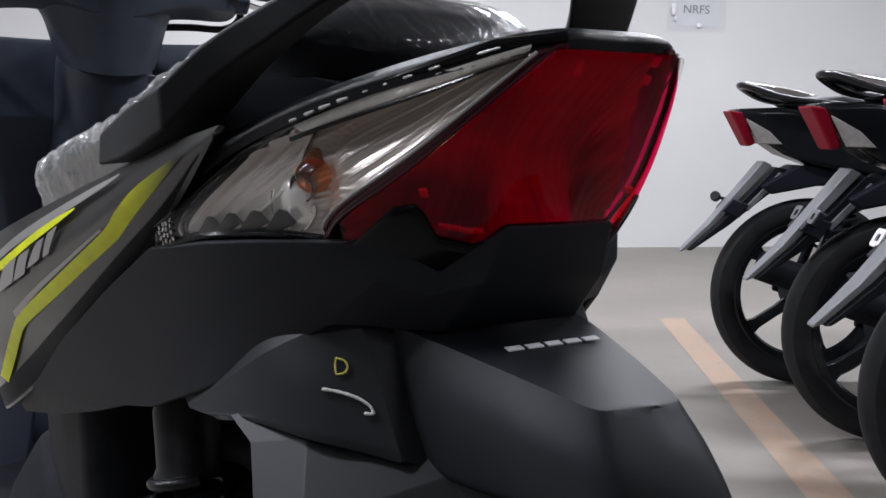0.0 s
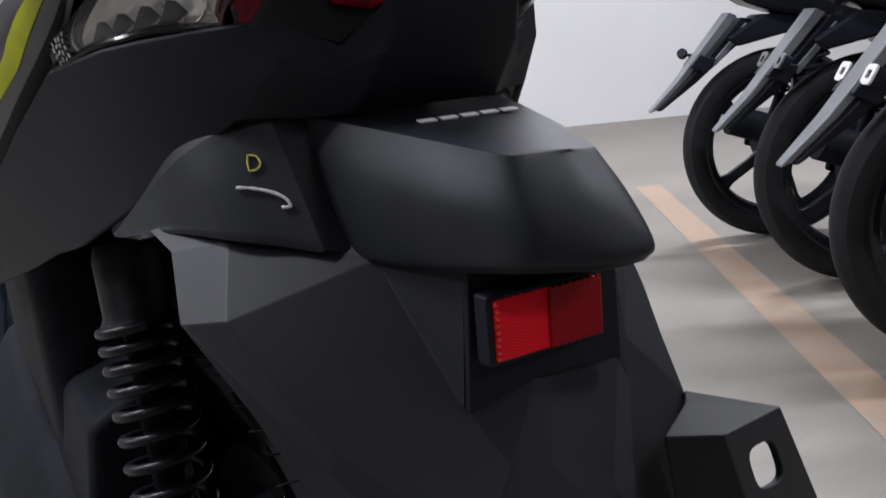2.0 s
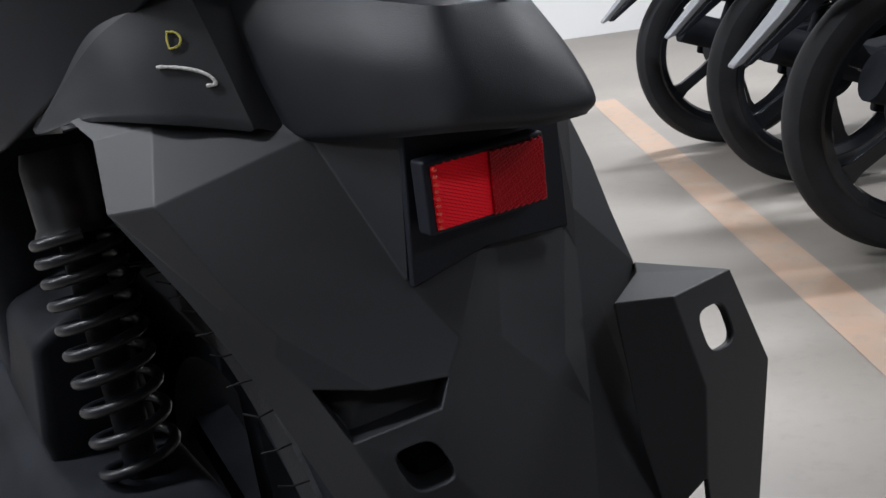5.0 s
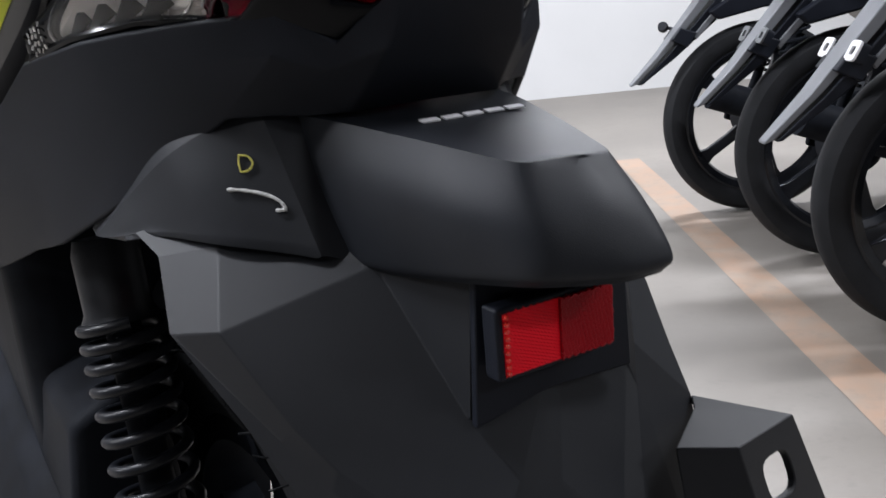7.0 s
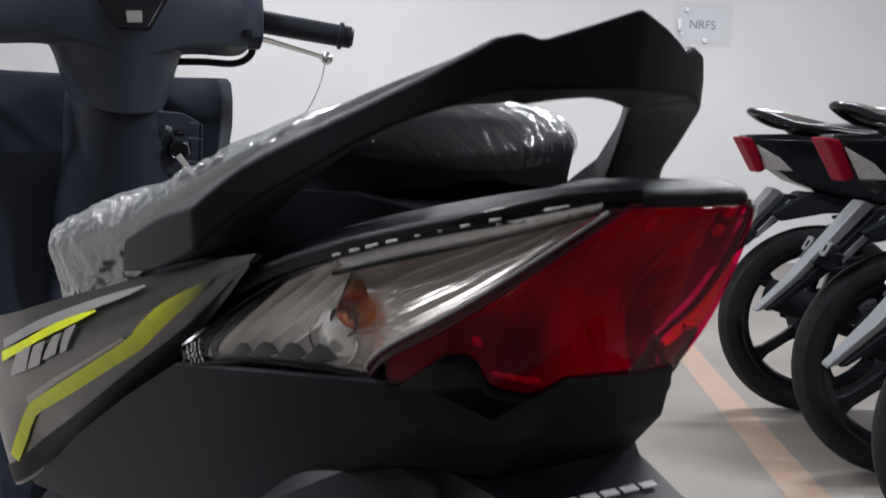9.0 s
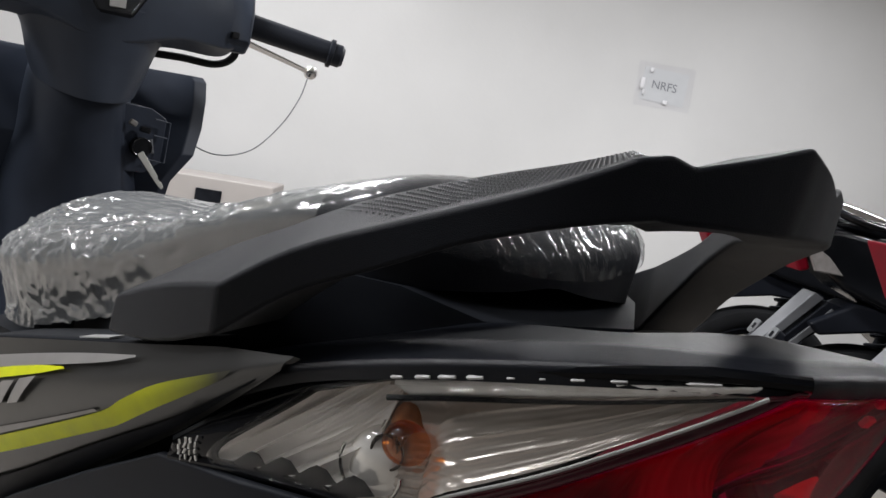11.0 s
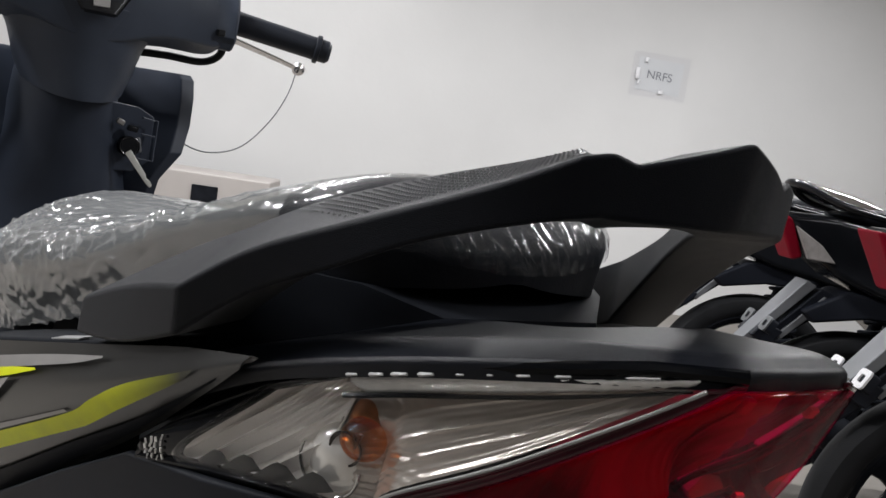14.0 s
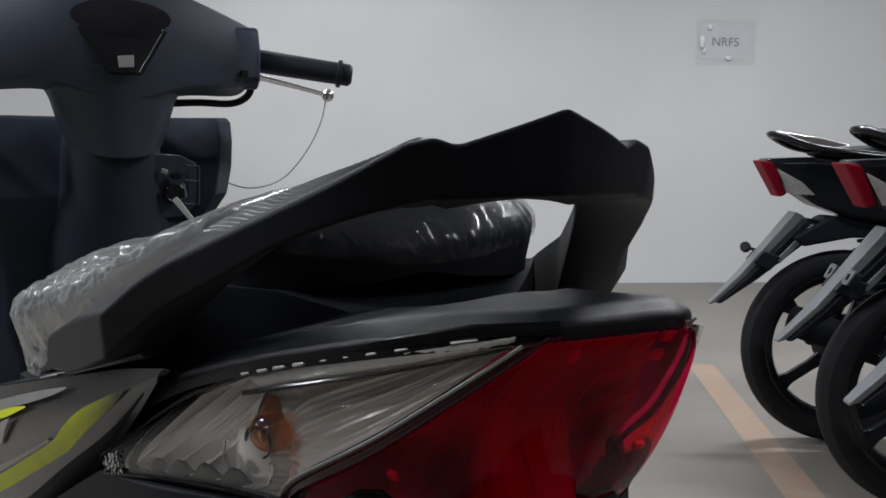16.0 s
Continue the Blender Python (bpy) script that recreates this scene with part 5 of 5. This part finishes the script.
me.materials.clear()
me.materials.append(material("dark_print", (0.24, 0.25, 0.27), 0.6))
ob.parent = notice
ob.matrix_local = pose(0.0, -0.003, 0.0, 90, 2, 0)
tagged(ob, "dark printed letters")

box = thing("low_box", "low pale grey box with a dark slot beside the wall", "box", m=pose(-1.30, 5.0, 0, 0, 0, 0))
bm = bmesh.new()
block(bm, (1.3, 0.5, 0.535), pose(0, 0.25, 0.2675))
rounded(part("body", bm, material("pale_grey_box", (0.42, 0.39, 0.37), 0.7, grain=0.2, grain_scale=50, vary=0.06, vary_scale=5), box), 0.012, 3)
bm = bmesh.new()
block(bm, (0.14, 0.01, 0.09), pose(0.31, -0.004, 0.425))
rounded(part("slot", bm, DARK, box, "dark slot"), 0.004)

# ---- the parked motorcycles ----
def motorcycle(m, tabs, tab_mat=None):
    bike = thing("motorcycle", "black underbone motorcycle with a silver rear mudguard, parked in a row", "motorcycle", "parked row of motorcycles", m=m)

    def side_plate(name, outline, width, mat, parent, label="", bevel=0.006, taper=None, y0=0.0):
        """An outline in x and z, pulled across to the width, tapered per point."""
        bm = bmesh.new()
        w = taper or [1] * len(outline)
        l = [bm.verts.new((x, y0 + width / 2 * k, z)) for (x, z), k in zip(outline, w)]
        r = [bm.verts.new((x, y0 - width / 2 * k, z)) for (x, z), k in zip(outline, w)]
        n = len(l)
        for i in range(n):
            j = (i + 1) % n
            bm.faces.new((l[i], l[j], r[j], r[i]))
        bm.faces.new(l)
        bm.faces.new(r[::-1])
        return rounded(part(name, bm, mat, parent, label, angle=35), bevel, 3, 20)

    for name, x in (("rear_wheel", 0.0), ("front_wheel", 1.24)):
        wheel = part(name, bmesh.new(), RUBBER, bike, "black cast wheel with a narrow tyre")
        c = pose(x, 0, 0.281, 0, 0, 90)
        bm = bmesh.new()
        turned(bm, [(0.215, -0.020), (0.225, -0.030), (0.245, -0.037), (0.265, -0.033), (0.277, -0.018), (0.281, 0), (0.277, 0.018), (0.265, 0.033), (0.245, 0.037), (0.225, 0.030), (0.215, 0.020), (0.215, -0.020)], c, 72)
        part("tyre", bm, RUBBER, wheel)
        bm = bmesh.new()
        turned(bm, [(0.222, -0.024), (0.214, -0.026), (0.196, -0.016), (0.190, 0), (0.196, 0.016), (0.214, 0.026), (0.222, 0.024)], c, 64)
        part("rim", bm, GLOSS, wheel)
        for k in range(5):
            bm = bmesh.new()
            skin(bm, [[c @ pose(0, 0, 0, k * 72 + 20) @ Vector((h, w, r)) for h, w in ((-0.010, -a), (0.010, -a), (0.010, a), (-0.010, a))] for r, a in ((0.03, 0.022), (0.10, 0.015), (0.17, 0.016), (0.20, 0.026))], ring=True, cap=True)
            rounded(part("spoke", bm, GLOSS, wheel), 0.003)
        bm = bmesh.new()
        turned(bm, [(0.001, -0.06), (0.05, -0.06), (0.065, -0.045), (0.065, 0.045), (0.05, 0.06), (0.001, 0.06)], c, 32)
        part("hub", bm, DARK, wheel)
        bm = bmesh.new()
        tube(bm, [c @ Vector((0, 0.20 * math.cos(3.4), 0.20 * math.sin(3.4))), c @ Vector((0.012, 0.165 * math.cos(3.4), 0.165 * math.sin(3.4)))], 0.004, 8)
        part("valve", bm, RUBBER, wheel)
    lamp = part("tail_lamp", bmesh.new(), REDPLAIN, bike, "red tail lamp with pale indicators")
    side_plate("red_lens", [(-0.258, 0.818), (-0.224, 0.812), (-0.180, 0.722), (-0.200, 0.712)], 0.115, REDPLAIN, lamp, "red lens", 0.008, [0.75, 1, 0.9, 0.65])
    for s in (1, -1):
        side_plate("indicator_lens", [(-0.218, 0.795), (-0.150, 0.758), (-0.110, 0.720), (-0.178, 0.722)], 0.012, PALE, lamp, "pale indicator lens", 0.003, y0=0.066 * s)
    side_plate("tail_cowl", [(-0.250, 0.822), (-0.12, 0.826), (0.10, 0.80), (0.42, 0.72), (0.42, 0.60), (0.20, 0.62), (0.0, 0.655), (-0.10, 0.690), (-0.170, 0.735)], 0.17, GLOSS, bike, "gloss black tail cowl", 0.018, [0.55, 0.75, 1, 1, 1, 1, 0.9, 0.8, 0.7])
    side_plate("seat", [(-0.12, 0.835), (0.05, 0.858), (0.25, 0.815), (0.5, 0.77), (0.72, 0.79), (0.72, 0.74), (0.4, 0.72), (0.05, 0.79)], 0.22, VINYL, bike, "black vinyl seat", 0.025, [0.5, 0.8, 1, 1, 0.8, 0.8, 0.9, 0.8])
    rail = part("grab_rail", bmesh.new(), SILVERPL, bike, "silver grab rail")
    bm = bmesh.new()
    tube(bm, spline([(0.10, 0.10, 0.825), (0.0, 0.105, 0.835), (-0.12, 0.085, 0.852), (-0.195, 0.045, 0.882), (-0.215, 0, 0.890), (-0.195, -0.045, 0.882), (-0.12, -0.085, 0.852), (0.0, -0.105, 0.835), (0.10, -0.10, 0.825)], 40), 0.013, 10, flat=0.75)
    part("rail_bar", bm, GLOSS, rail)
    side_plate("rail_plate", [(-0.215, 0.900), (-0.10, 0.878), (-0.02, 0.857), (-0.10, 0.852), (-0.195, 0.880)], 0.16, CHROME, rail, "silver rail top", 0.004, [0.45, 0.8, 1, 1, 0.5])
    guard = part("rear_mudguard", bmesh.new(), SILVERPL, bike, "long silver-grey rear mudguard tongue")
    side_plate("tongue", [(-0.150, 0.672), (-0.225, 0.580), (-0.300, 0.488), (-0.378, 0.408), (-0.378, 0.402), (-0.360, 0.410), (-0.278, 0.490), (-0.200, 0.576), (-0.125, 0.660)], 0.066, SILVERPL, guard, "silver tongue", 0.004, [1, 0.9, 0.75, 0.45, 0.45, 0.55, 0.8, 0.95, 1])
    side_plate("tongue_brace", [(-0.115, 0.655), (-0.196, 0.568), (-0.274, 0.484), (-0.358, 0.406), (-0.345, 0.406), (-0.245, 0.480), (-0.15, 0.560), (-0.05, 0.640)], 0.072, BLACK, guard, "black brace under the tongue", 0.004, [1, 1, 0.8, 0.5, 0.5, 0.8, 1, 1])
    side_plate("inner_guard", [(-0.06, 0.66), (-0.16, 0.60), (-0.13, 0.575), (0.0, 0.60), (0.12, 0.60), (0.24, 0.56), (0.24, 0.64)], 0.11, BLACK, guard, "black inner guard", 0.008)
    side_plate("tongue_strut", [(-0.105, 0.640), (-0.20, 0.538), (-0.192, 0.524), (-0.09, 0.628)], 0.080, SILVERPL, guard, "grey strut beside the tongue", 0.003)
    side_plate("tongue_clamp", [(-0.266, 0.528), (-0.238, 0.562), (-0.19, 0.545), (-0.218, 0.505)], 0.092, BLACK, guard, "black clamp round the tongue", 0.004)
    for s in (1, -1) if tabs else ():
        c = pose(-0.242, 0.0525 * s, 0.562, 0, 28, 0)
        bm = bmesh.new()
        out = [Vector((0, 0.019 * math.copysign(abs(math.cos(a)) ** 0.4, math.cos(a)), 0.019 * math.copysign(abs(math.sin(a)) ** 0.4, math.sin(a)))) for a in (2 * math.pi * k / 24 for k in range(24))]
        hole = [Vector((0, v.y * 0.4, v.z * 0.4)) for v in out]
        skin(bm, [[c @ v for v in out], [c @ v for v in hole]], ring=True)
        br = solid(part("plate_bracket", bm, tab_mat, guard, "bracket tab with a dark hole"), 0.005, 0.001)
        bm = bmesh.new()
        skin(bm, [[c @ (v * 0.95 + Vector((0.004, 0, 0))) for v in out], [c @ (v * 0.95 + Vector((0.022, 0, 0))) for v in out]], ring=True, cap=True)
        part("bracket_post", bm, BLACK, br)
        bm = bmesh.new()
        tube(bm, [c @ Vector((0.01, 0, -0.01)), (-0.215, 0.03 * s, 0.545)], 0.007, 8)
        part("bracket_arm", bm, BLACK, br)
    if not tabs:
        bm = bmesh.new()
        turned(bm, [(0.001, -0.010), (0.014, -0.010), (0.016, 0), (0.013, 0.010), (0.001, 0.010)], pose(-0.262, 0.055, 0.562, 0, 30, 60), 20)
        tube(bm, [(-0.262, 0.055, 0.562), (-0.21, 0.03, 0.55)], 0.005, 8)
        part("side_reflector", bm, BLACK, guard, "round black side reflector")
    side_plate("swingarm", [(-0.03, 0.30), (0.02, 0.315), (0.44, 0.36), (0.44, 0.30), (0.0, 0.262), (-0.03, 0.27)], 0.14, DARK, bike, "black swingarm", 0.008)
    for s in (1, -1):
        bm = bmesh.new()
        p0, p1 = Vector((0.0, 0.085 * s, 0.31)), Vector((0.12, 0.085 * s, 0.63))
        tube(bm, [p0, p1], 0.014, 12)
        tube(bm, [p0.lerp(p1, 0.3) + Vector((0.027 * math.cos(k * 0.5), 0.027 * math.sin(k * 0.5), 0)) + (p1 - p0) * 0.6 * k / 90 for k in range(91)], 0.005, 6)
        part("rear_shock", bm, DARK, bike, "black rear shock")
    bm = bmesh.new()
    pts = [(0.55, -0.10, 0.22), (0.3, -0.12, 0.22), (0.22, -0.12, 0.24), (0.05, -0.13, 0.30), (-0.18, -0.13, 0.38)]
    tube(bm, spline(pts, 20), [0.018] * 7 + [0.018 + 0.004 * k for k in range(7)] + [0.043] * 6, 18)
    part("exhaust", bm, DARK, bike, "dark steel exhaust with a black guard")
    side_plate("chain_case", [(-0.06, 0.33), (0.02, 0.36), (0.45, 0.36), (0.45, 0.27), (0.0, 0.25), (-0.07, 0.27)], 0.02, DARK, bike, "black chain case", 0.006, y0=0.085)
    side_plate("engine", [(0.38, 0.40), (0.75, 0.42), (0.80, 0.28), (0.70, 0.20), (0.42, 0.20)], 0.26, DARK, bike, "black engine", 0.03)
    side_plate("body_cowl", [(0.2, 0.66), (0.5, 0.62), (0.85, 0.60), (1.02, 0.80), (1.08, 0.92), (1.0, 0.92), (0.85, 0.72), (0.7, 0.46), (0.45, 0.45), (0.3, 0.55)], 0.3, GLOSS, bike, "gloss black body cowl", 0.03, [0.6, 0.8, 1, 0.9, 0.6, 0.6, 0.9, 1, 0.8, 0.6])
    for s in (1, -1):
        bm = bmesh.new()
        tube(bm, [(1.24, 0.075 * s, 0.281), (1.05, 0.075 * s, 0.82)], 0.018, 14)
        part("fork_leg", bm, STEEL, bike, "steel fork leg")
        bm = bmesh.new()
        tube(bm, spline([(1.02, 0.08 * s, 0.96), (0.99, 0.2 * s, 0.985), (0.95, 0.34 * s, 0.975)], 12), 0.016, 12)
        part("grip", bm, RUBBER, bike, "black grip")
    side_plate("handlebar_cowl", [(0.93, 0.93), (0.95, 1.02), (1.05, 1.03), (1.14, 0.95), (1.08, 0.90)], 0.3, GLOSS, bike, "black handlebar cowl", 0.03)
    side_plate("front_mudguard", [(1.02, 0.52), (1.12, 0.60), (1.26, 0.61), (1.42, 0.52), (1.26, 0.57), (1.12, 0.56)], 0.11, GLOSS, bike, "gloss black front mudguard", 0.01)
    return bike


motorcycle(pose(1.085, 2.66, 0, 0, 0, -1.5), False)
motorcycle(pose(1.105, 2.14, 0, 0, 0, -1.0), True, STEEL)
motorcycle(pose(1.052, 1.61, 0, 0, 0, -2.0), True, WHITE)
